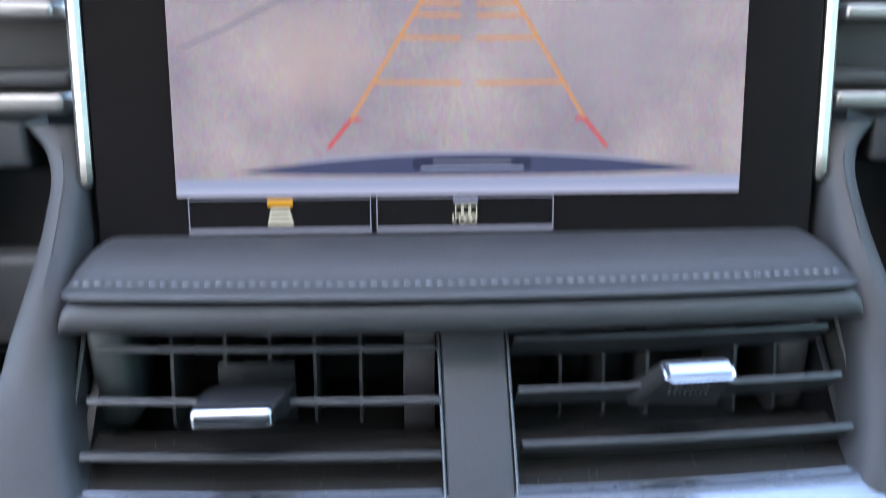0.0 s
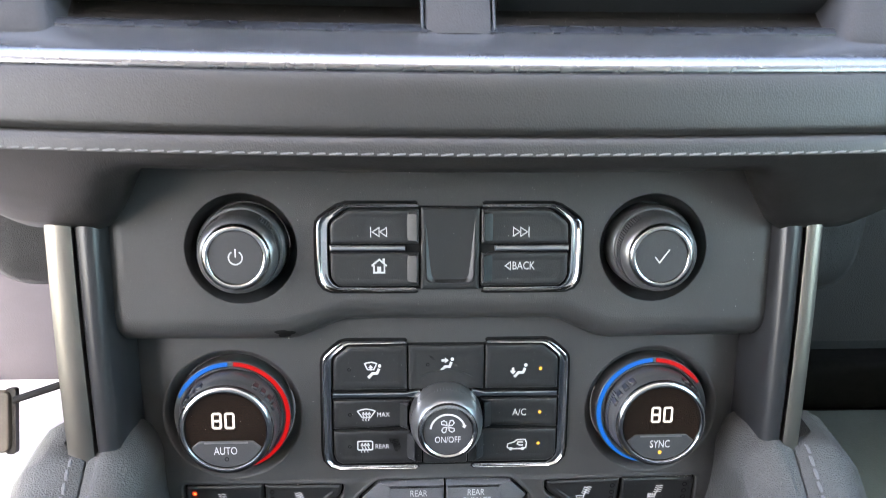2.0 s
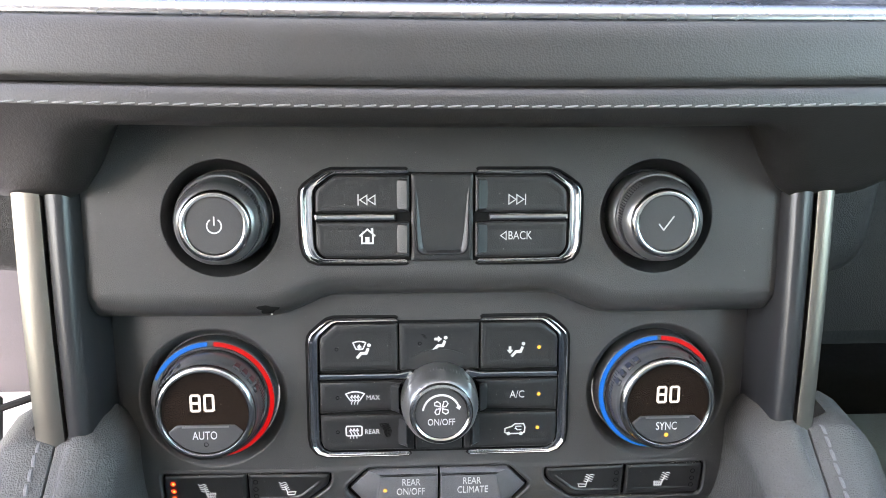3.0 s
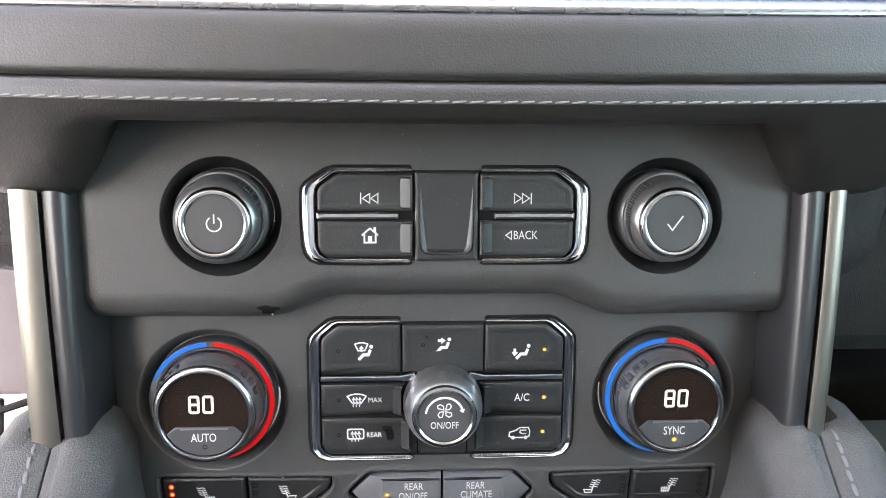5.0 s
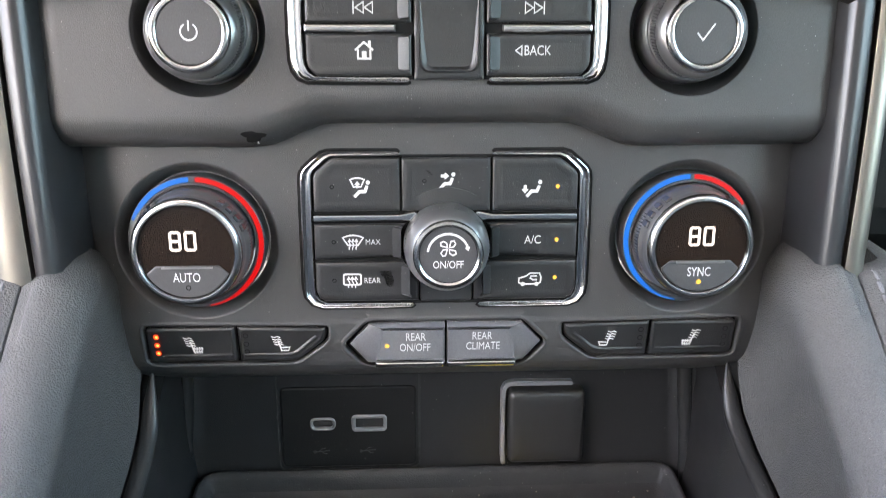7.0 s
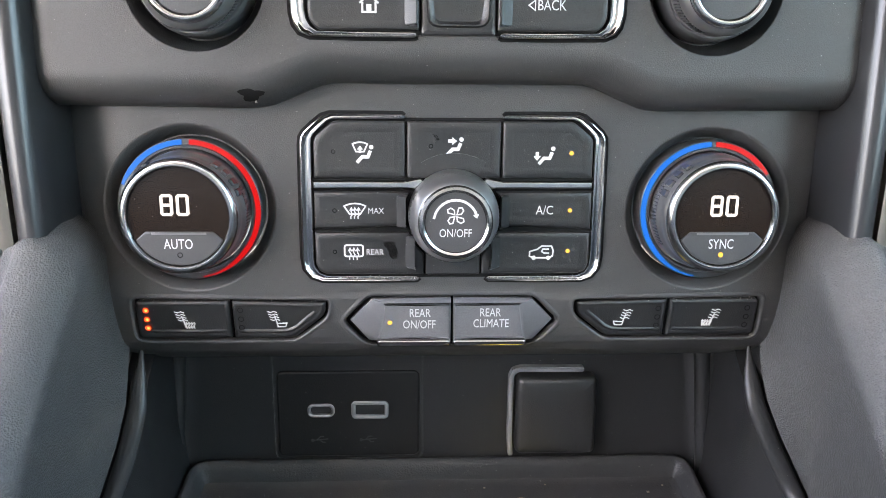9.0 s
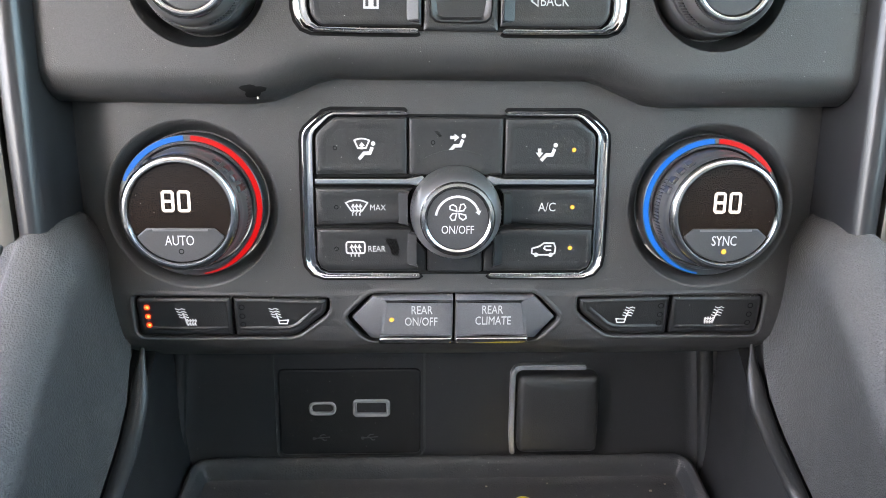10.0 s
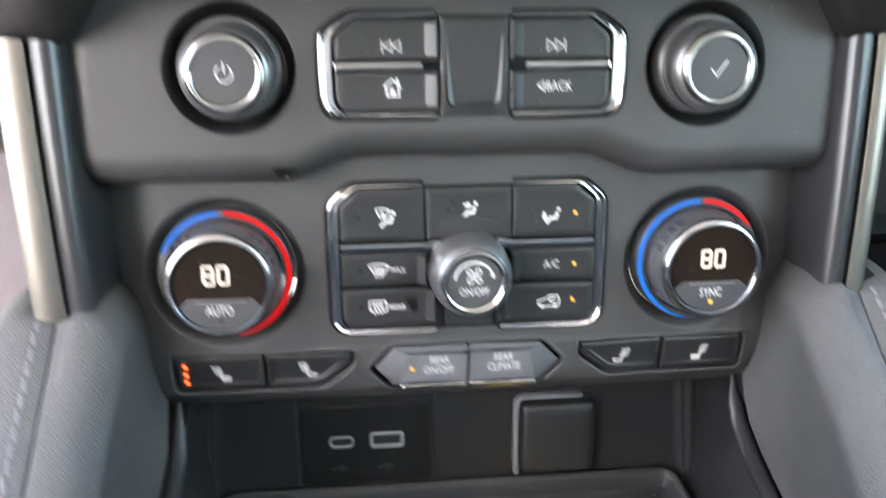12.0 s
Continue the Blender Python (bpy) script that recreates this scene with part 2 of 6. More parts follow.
def rounded(poly, r, seg=4):
    """The outline with its corners rounded; r is one radius or one for each corner."""
    poly = list(poly)
    n, out = len(poly), []
    for i in range(n):
        rad = r[i] if isinstance(r, (list, tuple)) else r
        p0, p1, p2 = (Vector(poly[j % n]) for j in (i - 1, i, i + 1))
        a, b = (p0 - p1), (p2 - p1)
        t = min(rad, a.length * 0.45, b.length * 0.45)
        s, e = p1 + a.normalized() * t, p1 + b.normalized() * t
        if t < 0.05:
            out.append(tuple(p1))
            continue
        for k in range(seg + 1):
            f = k / seg
            out.append(tuple(s * (1 - f) ** 2 + p1 * 2 * f * (1 - f) + e * f * f))
    return ccw(out)


def rect(u0, v0, u1, v1, r=0.0, seg=4):
    p = [(u0, v0), (u1, v0), (u1, v1), (u0, v1)]
    return rounded(p, r, seg) if r else p


def stack(bm, poly, levels, cap=True, base=False):
    """Skins an outline through (inset, height) levels; the last is capped."""
    poly = ccw(poly)
    rows = [[(x, y, w) for x, y in (inset(poly, d) if abs(d) > 1e-6 else poly)] for d, w in levels]
    vs = grid_faces(bm, rows, close_u=True)
    if cap:
        bm.faces.new(vs[-1])
    if base:
        bm.faces.new(vs[0][::-1])
    return bm


def holed(bm, outer, holes, w=0.0):
    """A flat sheet with holes."""
    edges = []
    for loop in [ccw(outer)] + [ccw(h) for h in holes]:
        vs = [bm.verts.new((x, y, w)) for x, y in loop]
        edges += [bm.edges.new((a, b)) for a, b in zip(vs, vs[1:] + vs[:1])]
    bmesh.ops.triangle_fill(bm, use_beauty=True, use_dissolve=False, edges=edges, normal=(0, 0, 1))
    return bm


def circle(c, r, n=48):
    return [(c[0] + r * math.cos(2 * math.pi * k / n), c[1] + r * math.sin(2 * math.pi * k / n)) for k in range(n)]


def band(bm, outer, inner, section):
    """A raised bar between two outlines of the same count; section is (share across, height)."""
    rows = []
    for (ox, oy), (ix, iy) in zip(outer, inner):
        rows.append([(ox + (ix - ox) * f, oy + (iy - oy) * f, w) for f, w in section])
    grid_faces(bm, rows, close_u=True, cap0=True, cap1=True)
    return bm


def box(bm, lo, hi, bev=0.0, seg=2):
    r = bmesh.ops.create_cube(bm, size=1.0)
    for v in r["verts"]:
        v.co = Vector([lo[i] + (v.co[i] + 0.5) * (hi[i] - lo[i]) for i in range(3)])
    if bev:
        es = list({e for v in r["verts"] for e in v.link_edges})
        bmesh.ops.bevel(bm, geom=es, offset=bev, segments=seg, profile=0.6, affect='EDGES')
    return bm


def stroke(bm, pts, width, w, closed=False, h=0.12):
    """A flat line of that width drawn through pts."""
    pts = [Vector(p) for p in pts]
    n = len(pts)
    left, right = [], []
    for i in range(n):
        a = pts[i] - pts[i - 1] if (i or closed) else pts[1] - pts[0]
        b = pts[(i + 1) % n] - pts[i] if (i < n - 1 or closed) else a
        a, b = a.normalized(), b.normalized()
        k = Vector((-a.y - b.y, a.x + b.x))
        k = k / max(0.5, k.dot(k) / 2) if k.length > 1e-5 else Vector((-a.y, a.x))
        left.append(pts[i] + k * width / 2)
        right.append(pts[i] - k * width / 2)
    rows = [[(r.x, r.y, w), (r.x, r.y, w + h), (l.x, l.y, w + h), (l.x, l.y, w)] for l, r in zip(left, right)]
    grid_faces(bm, rows, close_v=closed, cap0=not closed, cap1=not closed)
    return bm


def fill(bm, poly, w, h=0.12):
    return stack(bm, poly, [(0, w), (0, w + h)])


def arc(c, r, a0, a1, n=16):
    return [(c[0] + r * math.cos(radians(a0 + (a1 - a0) * k / n)), c[1] + r * math.sin(radians(a0 + (a1 - a0) * k / n))) for k in range(n + 1)]


def lettering(bm, text, c, size, w, squeeze=0.82, h=0.12):
    """Words in the built-in font, centred on c; size is the height of a capital."""
    cu = bpy.data.curves.new("lettering", 'FONT')
    cu.body, cu.align_x, cu.align_y, cu.size = text, 'CENTER', 'CENTER', size / 0.70
    cu.extrude, cu.resolution_u = h / 2, 3
    ob = bpy.data.objects.new("lettering", cu)
    scene.collection.objects.link(ob)
    me = bpy.data.meshes.new_from_object(ob, depsgraph=bpy.context.evaluated_depsgraph_get())
    bpy.data.objects.remove(ob)
    bpy.data.curves.remove(cu)
    before = len(bm.verts)
    bm.from_mesh(me)
    bm.verts.ensure_lookup_table()
    for v in bm.verts[before:]:
        v.co = Vector((c[0] + v.co.x * squeeze, c[1] + v.co.y, w + v.co.z))
    bpy.data.meshes.remove(me)
    return bm


def new_bm():
    return bmesh.new()


BOW = 0.00030


def bow(x):
    """How far the dash draws back from its middle at x."""
    return BOW * x * x


def loft(bm, xs, profile, cap=True, closed=True):
    """Runs a (y, z) profile, or a function of x that gives one, across the dash along its bow."""
    rows = []
    for x in xs:
        p = profile(x) if callable(profile) else profile
        rows.append([(x, y + bow(x), z) for y, z in p])
    grid_faces(bm, rows, close_u=closed, cap0=cap, cap1=cap)
    return bm


def span(a, b, n):
    return [a + (b - a) * k / n for k in range(n + 1)]


def smooth(a, b, x):
    t = max(0.0, min(1.0, (x - a) / (b - a)))
    return t * t * (3 - 2 * t)


def curve(pts, n=5):
    """A smooth line through points (Catmull-Rom)."""
    out = []
    P = [Vector(p) for p in pts]
    for i in range(len(P) - 1):
        p0, p1, p2, p3 = P[max(0, i - 1)], P[i], P[i + 1], P[min(len(P) - 1, i + 2)]
        for k in range(n):
            t = k / n
            out.append(tuple(0.5 * ((2 * p1) + (p2 - p0) * t + (2 * p0 - 5 * p1 + 4 * p2 - p3) * t * t + (3 * p1 - p0 - 3 * p2 + p3) * t ** 3)))
    out.append(tuple(P[-1]))
    return out


def stitches(name, path, length, gap, width, rise, normal, material, parent, label, tilt=0.25):
    """Short raised threads laid along a line, in millimetres."""
    bm = new_bm()
    P = [Vector(p) for p in path]
    nrm = Vector(normal).normalized()
    total, marks = 0.0, []
    seg = [(P[i], P[i + 1], (P[i + 1] - P[i]).length) for i in range(len(P) - 1)]
    whole = sum(s[2] for s in seg)
    count = int(whole / (length + gap))
    rnd = random.Random(7)
    for k in range(count):
        s = k * (length + gap) + gap / 2
        acc = 0.0
        for a, b, d in seg:
            if acc + d >= s:
                base, way = a + (b - a) * ((s - acc) / d), (b - a).normalized()
                break
            acc += d
        side = nrm.cross(way).normalized()
        jit = (rnd.random() - 0.5) * 0.15
        rows = []
        for f, h in ((0, -0.15), (0.12, 0.6), (0.5, 1.0), (0.88, 0.6), (1, -0.15)):
            c = base + way * length * f + side * (tilt * (f - 0.5) + jit) * width
            hw = width * (0.35 + 0.15 * math.sin(math.pi * f))
            rows.append([c - side * hw, c - side * hw * 0.6 + nrm * rise * max(h, 0), c + side * hw * 0.6 + nrm * rise * max(h, 0), c + side * hw])
        grid_faces(bm, rows, cap0=True, cap1=True)
    return tagged(part(name, bm, material, parent, label), kind="stuff")

# ---- the cabin that closes the place ----
MATGREEN = mat("grey_green_carpet", (0.15, 0.172, 0.166), 0.95, grain=1.0, grain_scale=500, var=0.3)
KNEE = mat("knee_leather", (0.022, 0.022, 0.021), 0.5, leather=0.5, dust=0.3)


def slab(lo, hi, bev=4.0):
    return box(new_bm(), lo, hi, bev, 2)


solid("ground", slab((-60000, -60000, -450), (60000, 60000, -400), 0), CONCRETE, "pale concrete ground outside the car", "ground", kind="structure")
solid("floor", slab((-760, -800, 270), (760, 840, 298)), CARPET, "dark carpeted car floor", "floor", kind="structure")
bm = grid_bm([[(x, 600, 412), (x, 596, 417), (x, 240, 309), (x, 240, 300), (x, 600, 300)] for x in (190, 700)])
solid("floor_mat_dark", bm, MATGREEN, "dark grey-green carpet in the passenger footwell", "floor mat", kind="structure")
solid("floor_mat_pale", slab((-700, 40, 299), (-190, 838, 304)), SUNMAT, "driver footwell mat in a pale tone that stands for sunlight", "floor mat", kind="structure")
solid("wall_front_left", slab((-760, 842, 298), (-150, 880, 960)), LITWALL, "carpeted front wall of the driver footwell in a lit, lighter tone", "wall", kind="structure")
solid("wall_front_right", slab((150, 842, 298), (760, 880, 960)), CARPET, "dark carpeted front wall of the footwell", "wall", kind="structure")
TINT = bpy.data.materials.new("tinted_glass")
TINT.use_nodes = True
tn = TINT.node_tree
clear, shine, both = tn.nodes.new("ShaderNodeBsdfTransparent"), tn.nodes.new("ShaderNodeBsdfGlossy"), tn.nodes.new("ShaderNodeMixShader")
clear.inputs["Color"].default_value = (0.86, 0.96, 0.93, 1)
shine.inputs["Roughness"].default_value = 0.02
both.inputs[0].default_value = 0.06
tn.links.new(clear.outputs[0], both.inputs[1])
tn.links.new(shine.outputs[0], both.inputs[2])
tn.links.new(both.outputs[0], tn.nodes["Material Output"].inputs["Surface"])
solid("window_right", slab((778, -760, 902), (783, 700, 1498), 0), TINT, "green-tinted passenger side window", "window", kind="structure")
solid("wall_right", slab((762, -760, 270), (800, 840, 900)), CABIN, "dark door trim along the cabin", "wall", kind="structure")
# Unseen; built higher than a sill to cut light from the door opening.
solid("wall_left", slab((-800, -760, 270), (-762, 240, 800)), CABIN, "unseen dark wall that cuts light below the open driver's door", "wall", kind="structure")
# Unseen rear wall, added: grey upper half gives weak fill from behind.
FILLGREY = mat("rear_fill_grey", (0.32, 0.30, 0.285), 0.9, grain=0.4)
solid("wall_rear", slab((-800, -800, 782), (800, -762, 1498)), FILLGREY, "unseen grey wall added to close the cabin and fill from behind", "wall", kind="structure")
# Its lower half is added dark to keep low light off the panels.
solid("wall_rear_foot", slab((-800, -800, 270), (800, -762, 780)), CABIN, "unseen dark wall added below to cut low light", "wall", kind="structure")
solid("ceiling", slab((-800, -800, 1500), (800, 40, 1530)), HEADLINER, "grey cloth headliner", "ceiling", kind="structure")
for sx, nm in ((-1, "left"), (1, "right")):
    bm = new_bm()
    grid_faces(bm, [[(sx * 745, 44, 1528), (sx * 800, 44, 1528), (sx * 800, 110, 1528), (sx * 745, 110, 1528)], [(sx * 745, 960, 962), (sx * 800, 960, 962), (sx * 800, 1060, 962), (sx * 745, 1060, 962)]], close_u=True, cap0=True, cap1=True)
    solid("pillar_%s_front" % nm, bm, HEADLINER, "grey cloth windscreen pillar", "pillar", kind="structure")
solid("dash_top", slab((-760, 345, 930), (760, 1060, 985), 12), CABIN, "dark dash top below the windscreen", "dash", kind="structure")
solid("knee_carpet", slab((174, 424, 604), (760, 440, 850)), CARPET, "dark carpeted panel under the passenger dash", "dash", kind="structure")
solid("dash_core", slab((-150, 330, 640), (156, 800, 928), 4), CABIN, "dark inner body of the dash", "dash", kind="structure")
solid("dash_core_left", slab((-420, 424, 800), (-152, 800, 928), 4), CABIN, "dark inner body of the dash over the pedals", "dash", kind="structure")
for sx, nm in ((-1, "left"), (1, "right")):
    solid("console_side_%s" % nm, slab((min(sx * 150, sx * 172), -700, 300), (max(sx * 150, sx * 172), 838, 640)), CABIN, "dark side wall of the centre console", "console", kind="structure")
    low = 800 if sx < 0 else 660
    solid("knee_panel_%s" % nm, slab((min(sx * 158, sx * 760), 345, low), (max(sx * 158, sx * 760), 420, 850), 6), KNEE, "dark grained knee panel under the dash", "dash", kind="structure")
    foot = 722 if sx < 0 else 716
    bm = stack(new_bm(), rounded([(sx * 150, foot), (sx * 226, foot), (sx * 226, 850), (sx * 150, 850)], [6, 26, 4, 4], 8), [(0, 0), (0, 30), (2, 34), (6, 37), (12, 38.5), (20, 39)], base=True)
    bmesh.ops.transform(bm, matrix=Matrix(((1, 0, 0, 0), (0, 0, -1, 342), (0, 1, 0, 0), (0, 0, 0, 1))), verts=bm.verts)
    solid("knee_cheek_%s" % nm, bm, KNEE, "dark grained cheek panel beside the console post", "dash", kind="structure")
    solid("dash_front_%s" % nm, slab((min(sx * 215, sx * 760), 262, 868), (max(sx * 215, sx * 760), 420, 985), 10), ARM, "grey dash face beside the vents", "dash", kind="structure")
solid("console_floor", slab((-150, -700, 520), (150, 10, 545)), CABIN, "dark console floor behind the tray", "console", kind="structure")

# ---- leather roll across the dash ----
dash = thing("dash_roll", Matrix.Translation((0, 0.2, 0.83)), "charcoal leather dash roll with a pale stitched seam", "dash trim")


def boss(x):
    a = abs(x - 0.5)
    return smooth(104, 130, a) * (1 - smooth(152, 205, a))


def roll_top(x):
    return [(216, 856.5), (203, 857.2), (197.4, 858.2), (195.2, 857.8), (193.6, 856.0), (192.1, 852.6), (190.1, 847.0), (188.4, 842.9), (188.2, 841.2), (189.0, 839.7), (216, 842)]


def roll_under(x):
    b = boss(x)
    plain = [(216, 840.0), (189.4, 839.3), (187.6, 838.5), (186.2, 836.4), (185.4, 833.6), (187.4, 829.4), (192.5, 825.9), (200.0, 823.9), (206.5, 823.8), (216, 826), (262, 836), (262, 840)]
    low = [(216, 840.0), (189.4, 839.3), (187.6, 838.5), (186.2, 836.4), (185.4, 833.6), (191.5, 823.0), (200.0, 812.0), (208.5, 798.5), (214.5, 793.2), (226, 792.2), (262, 798), (262, 840)]
    return [(p[0] + (q[0] - p[0]) * b, p[1] + (q[1] - p[1]) * b) for p, q in zip(plain, low)]


XS = span(-330, 330, 132)
part("upper_leather", loft(new_bm(), XS, roll_top), LEATHER, dash)
part("lower_leather", loft(new_bm(), XS, roll_under), LEATHER, dash)
stitches("stitching", [(x, 185.5 + bow(x), 834.2) for x in span(-320, 320, 80)], 4.1, 1.0, 0.66, 0.32, (0, -1, 0.3), THREAD, dash, "pale grey stitched thread", 0.6)

# ---- polished strip under the vents ----
strip = thing("trim_strip", Matrix.Translation((0, 0.205, 0.862)), "polished silver trim strip across the dash", "trim")
TOP = curve([(224, 868.6), (215, 866.4), (207, 864.3), (200.8, 862.3)], 3) + [(200.8, 858), (224, 858)]
EDGE = curve([(202.0, 862.84), (200.6, 862.3), (198.7, 861.2), (197.4, 859.9), (196.8, 858.5), (197.4, 857.4)], 3) + [(199.5, 857.1), (200.6, 857.6)]
part("strip_top", loft(new_bm(), XS, TOP), STRIPTOP, strip, "upper face, toned for what it reflects")
part("polished_bar", loft(new_bm(), XS, EDGE), STRIP, strip)
sill = [(221.6, 868.9), (220.6, 869.0), (217.4, 867.4), (217.8, 866.0), (221.6, 866.2)]
part("vent_sill", loft(new_bm(), span(-137, 140, 40), sill), mat("gloss_dark_sill", (0.012, 0.013, 0.016), 0.28, dust=0.8, coat=0.3), strip, "dusty gloss black sill")
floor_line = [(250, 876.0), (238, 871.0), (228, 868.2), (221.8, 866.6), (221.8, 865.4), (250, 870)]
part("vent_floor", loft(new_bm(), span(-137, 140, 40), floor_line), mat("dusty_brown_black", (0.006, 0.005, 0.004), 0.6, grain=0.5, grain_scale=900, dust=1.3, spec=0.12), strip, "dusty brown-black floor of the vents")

# ---- vents ----
CAVITY = mat("vent_cavity", (0.013, 0.012, 0.011), 0.6, dust=0.6)
SLAT = mat("slat_plastic", (0.017, 0.0178, 0.0195), 0.42, grain=0.2, dust=0.5, spec=0.45)
DUCT = mat("duct_plastic", (0.019, 0.0165, 0.0155), 0.6)
DUCTGREEN = mat("green_duct_plastic", (0.013, 0.0155, 0.0135), 0.6)


def vent(side):
    x0, x1 = (-137.0, -10.5) if side < 0 else (15.5, 140.5)
    v = thing("air_vent", Matrix.Translation(((x0 + x1) / 2000, 0.25, 0.89)), "black dash air vent with level slats and chrome tab" if side < 0 else "black dash air vent with tilted slats and chrome tab", "air vent", "centre dash vents")
    # cavity, open towards the seats
    bm = box(new_bm(), (x0 - 6, 232, 864), (x1 + 6, 316, 928))
    bmesh.ops.delete(bm, geom=[f for f in bm.faces if f.calc_center_median().y < 233], context='FACES')
    for q in bm.verts:
        if q.co.y < 240 and q.co.z > 900:
            q.co.y = 284
    bmesh.ops.solidify(bm, geom=bm.faces[:], thickness=1.5)
    part("housing", bm, CAVITY, v)
    for xa, xb in ((x0 - 3, x0), (x1, x1 + 3)):
        bm = new_bm()
        grid_faces(bm, [[(xa, 236 + bow(xa), 868), (xb, 236 + bow(xa), 868), (xb, 300, 868), (xa, 300, 868)], [(xa, 278 + bow(xa), 912), (xb, 278 + bow(xa), 912), (xb, 300, 920), (xa, 300, 920)]], close_u=True, cap0=True, cap1=True)
        part("cheek", bm, BLACK, v)
    # slats: a rounded front edge and a blade that runs back
    for k, (sy, sz) in enumerate(((229.4, 878.4), (241.5, 893.2), (255.2, 907.2))):
        if side > 0:
            sy, sz = sy + 2.2, sz + 2.4
        lean = -0.50 if side < 0 else -1.15
        depth = 24.0 if side < 0 else 15.0
        prof = []
        d = Vector((1, lean)).normalized()
        nn = Vector((-d.y, d.x))
        for a, hw in ((0, 0.35), (0.35, 0.95), (1.4, 1.2), (4, 1.15), (depth, 0.6)):
            prof.append((a, hw))
        loop = [Vector((sy, sz)) + d * a + nn * hw for a, hw in prof] + [Vector((sy, sz)) + d * a - nn * hw for a, hw in prof[::-1]]
        part("slat", loft(new_bm(), span(x0 + 1.5, x1 - 1.0, 14), [tuple(p) for p in loop]), SLAT, v)
    # vanes behind the slats
    places = (-112, -92, -75, -58, -40.5) if side < 0 else (37.5, 54.8, 72.3, 107.7, 124)
    for px in places:
        bm = new_bm()
        loop = [(266, 872), (272, 903), (276, 916), (296, 918), (300, 906), (300, 872), (292, 869), (270, 869)]
        grid_faces(bm, [[(px + dx, y, z) for y, z in loop] for dx in (-0.6, 0.6)], close_u=True, cap0=True, cap1=True)
        part("vane", bm, CAVITY, v)
    bm = new_bm()
    if side < 0:
        box(bm, (-24, 262, 868), (-12, 300, 915), 1.5)
    else:
        box(bm, (124, 270, 869), (139, 300, 912), 6, 3)
    part("duct_wall", bm, DUCT, v, "pinkish grey duct wall")
    if side < 0:
        part("duct_wall", box(new_bm(), (-140, 262, 872), (-125, 300, 915), 6, 3), DUCTGREEN, v, "dull green-grey duct wall")
    # the tab on the middle slat
    if side < 0:
        bm = new_bm()
        grid_faces(bm, [[(-94.5, 230, 898.8), (-68.5, 230, 898.8), (-68.5, 230, 893.2), (-94.5, 230, 893.2)], [(-93.5, 236, 900.5), (-64.0, 236, 900.5), (-64.0, 236, 891.8), (-93.5, 236, 891.8)], [(-92, 262, 892), (-64.5, 262, 892), (-64.5, 262, 884), (-92, 262, 884)]], close_u=True, cap0=True, cap1=True)
        bmesh.ops.bevel(bm, geom=list(bm.edges), offset=0.7, segments=2, affect='EDGES')
        tab = part("tab", bm, BLACK, v)
        bm = box(new_bm(), (-94.8, 226.6, 892.8), (-67.6, 231.2, 899.0), 2.2, 4)
        part("tab_cap", bm, CHROME, tab, "chrome tab cap")
        bm = box(new_bm(), (-94, 266, 872), (-65, 268, 897), 1.0)
        part("tab_fork", bm, BLACK, v)
    else:
        bm = new_bm()
        grid_faces(bm, [[(66.5, 233.5, 904.8), (90.8, 233.5, 905.6), (89.8, 242.0, 887.6), (58.0, 247.0, 886.0)], [(66.5, 240.5, 907.0), (91.0, 240.5, 907.8), (89.8, 256.0, 888.6), (58.0, 258.0, 887.0)]], close_u=True, cap0=True, cap1=True)
        bmesh.ops.bevel(bm, geom=list(bm.edges), offset=0.9, segments=2, affect='EDGES')
        tab = part("tab", bm, BUTTON, v)
        bm = new_bm()
        grid_faces(bm, [[(66.0, 231.8, 901.4), (91.2, 231.8, 902.2), (91.2, 231.8, 905.8), (66.4, 231.8, 905.0)], [(66.2, 238.4, 903.6), (91.4, 238.4, 904.4), (91.4, 238.4, 908.2), (66.6, 238.4, 907.4)]], close_u=True, cap0=True, cap1=True)
        bmesh.ops.bevel(bm, geom=list(bm.edges), offset=1.6, segments=4, affect='EDGES')
        part("tab_cap", bm, CHROME, tab, "chrome tab cap")
        bm = new_bm()
        for i in range(8):
            for j in range(4):
                f = 0.22 + 0.10 * j
                box(bm, (71.5 + 1.9 * i - 1.0 * j + 0.9 * (j % 2), 233.2 + 9 * f, 904.4 - 18 * f), (72.4 + 1.9 * i - 1.0 * j + 0.9 * (j % 2), 234.4 + 9 * f, 905.2 - 18 * f), 0.25, 1)
        tagged(part("grip_dots", bm, BUTTON, tab), kind="stuff")
    return v


vent(-1)
vent(1)

# divider between the vents
bm = new_bm()
rows = []
for k in range(9):
    f = k / 8
    y, z = 217.0 + 46.0 * f, 866.4 + 46.5 * f
    hw = 12.0 + 0.6 * f
    rows.append([(1.8 - hw, y + 26, z - 18), (1.8 - hw, y + 1.4, z - 1.0), (1.8 - hw + 1.2, y + 0.1, z + 0.3), (1.8 - hw * 0.5, y - 0.4, z + 0.6), (1.8, y - 0.5, z + 0.7), (1.8 + hw * 0.5, y - 0.4, z + 0.6), (1.8 + hw - 1.2, y + 0.1, z + 0.3), (1.8 + hw, y + 1.4, z - 1.0), (1.8 + hw, y + 26, z - 18)])
grid_faces(bm, rows, close_u=True, cap0=True, cap1=True)
divider = thing("vent_divider", Matrix.Translation((0.002, 0.24, 0.885)), "slate grey plastic divider between the two air vents", "dash trim")
part("divider_cover", bm, ARM, divider)
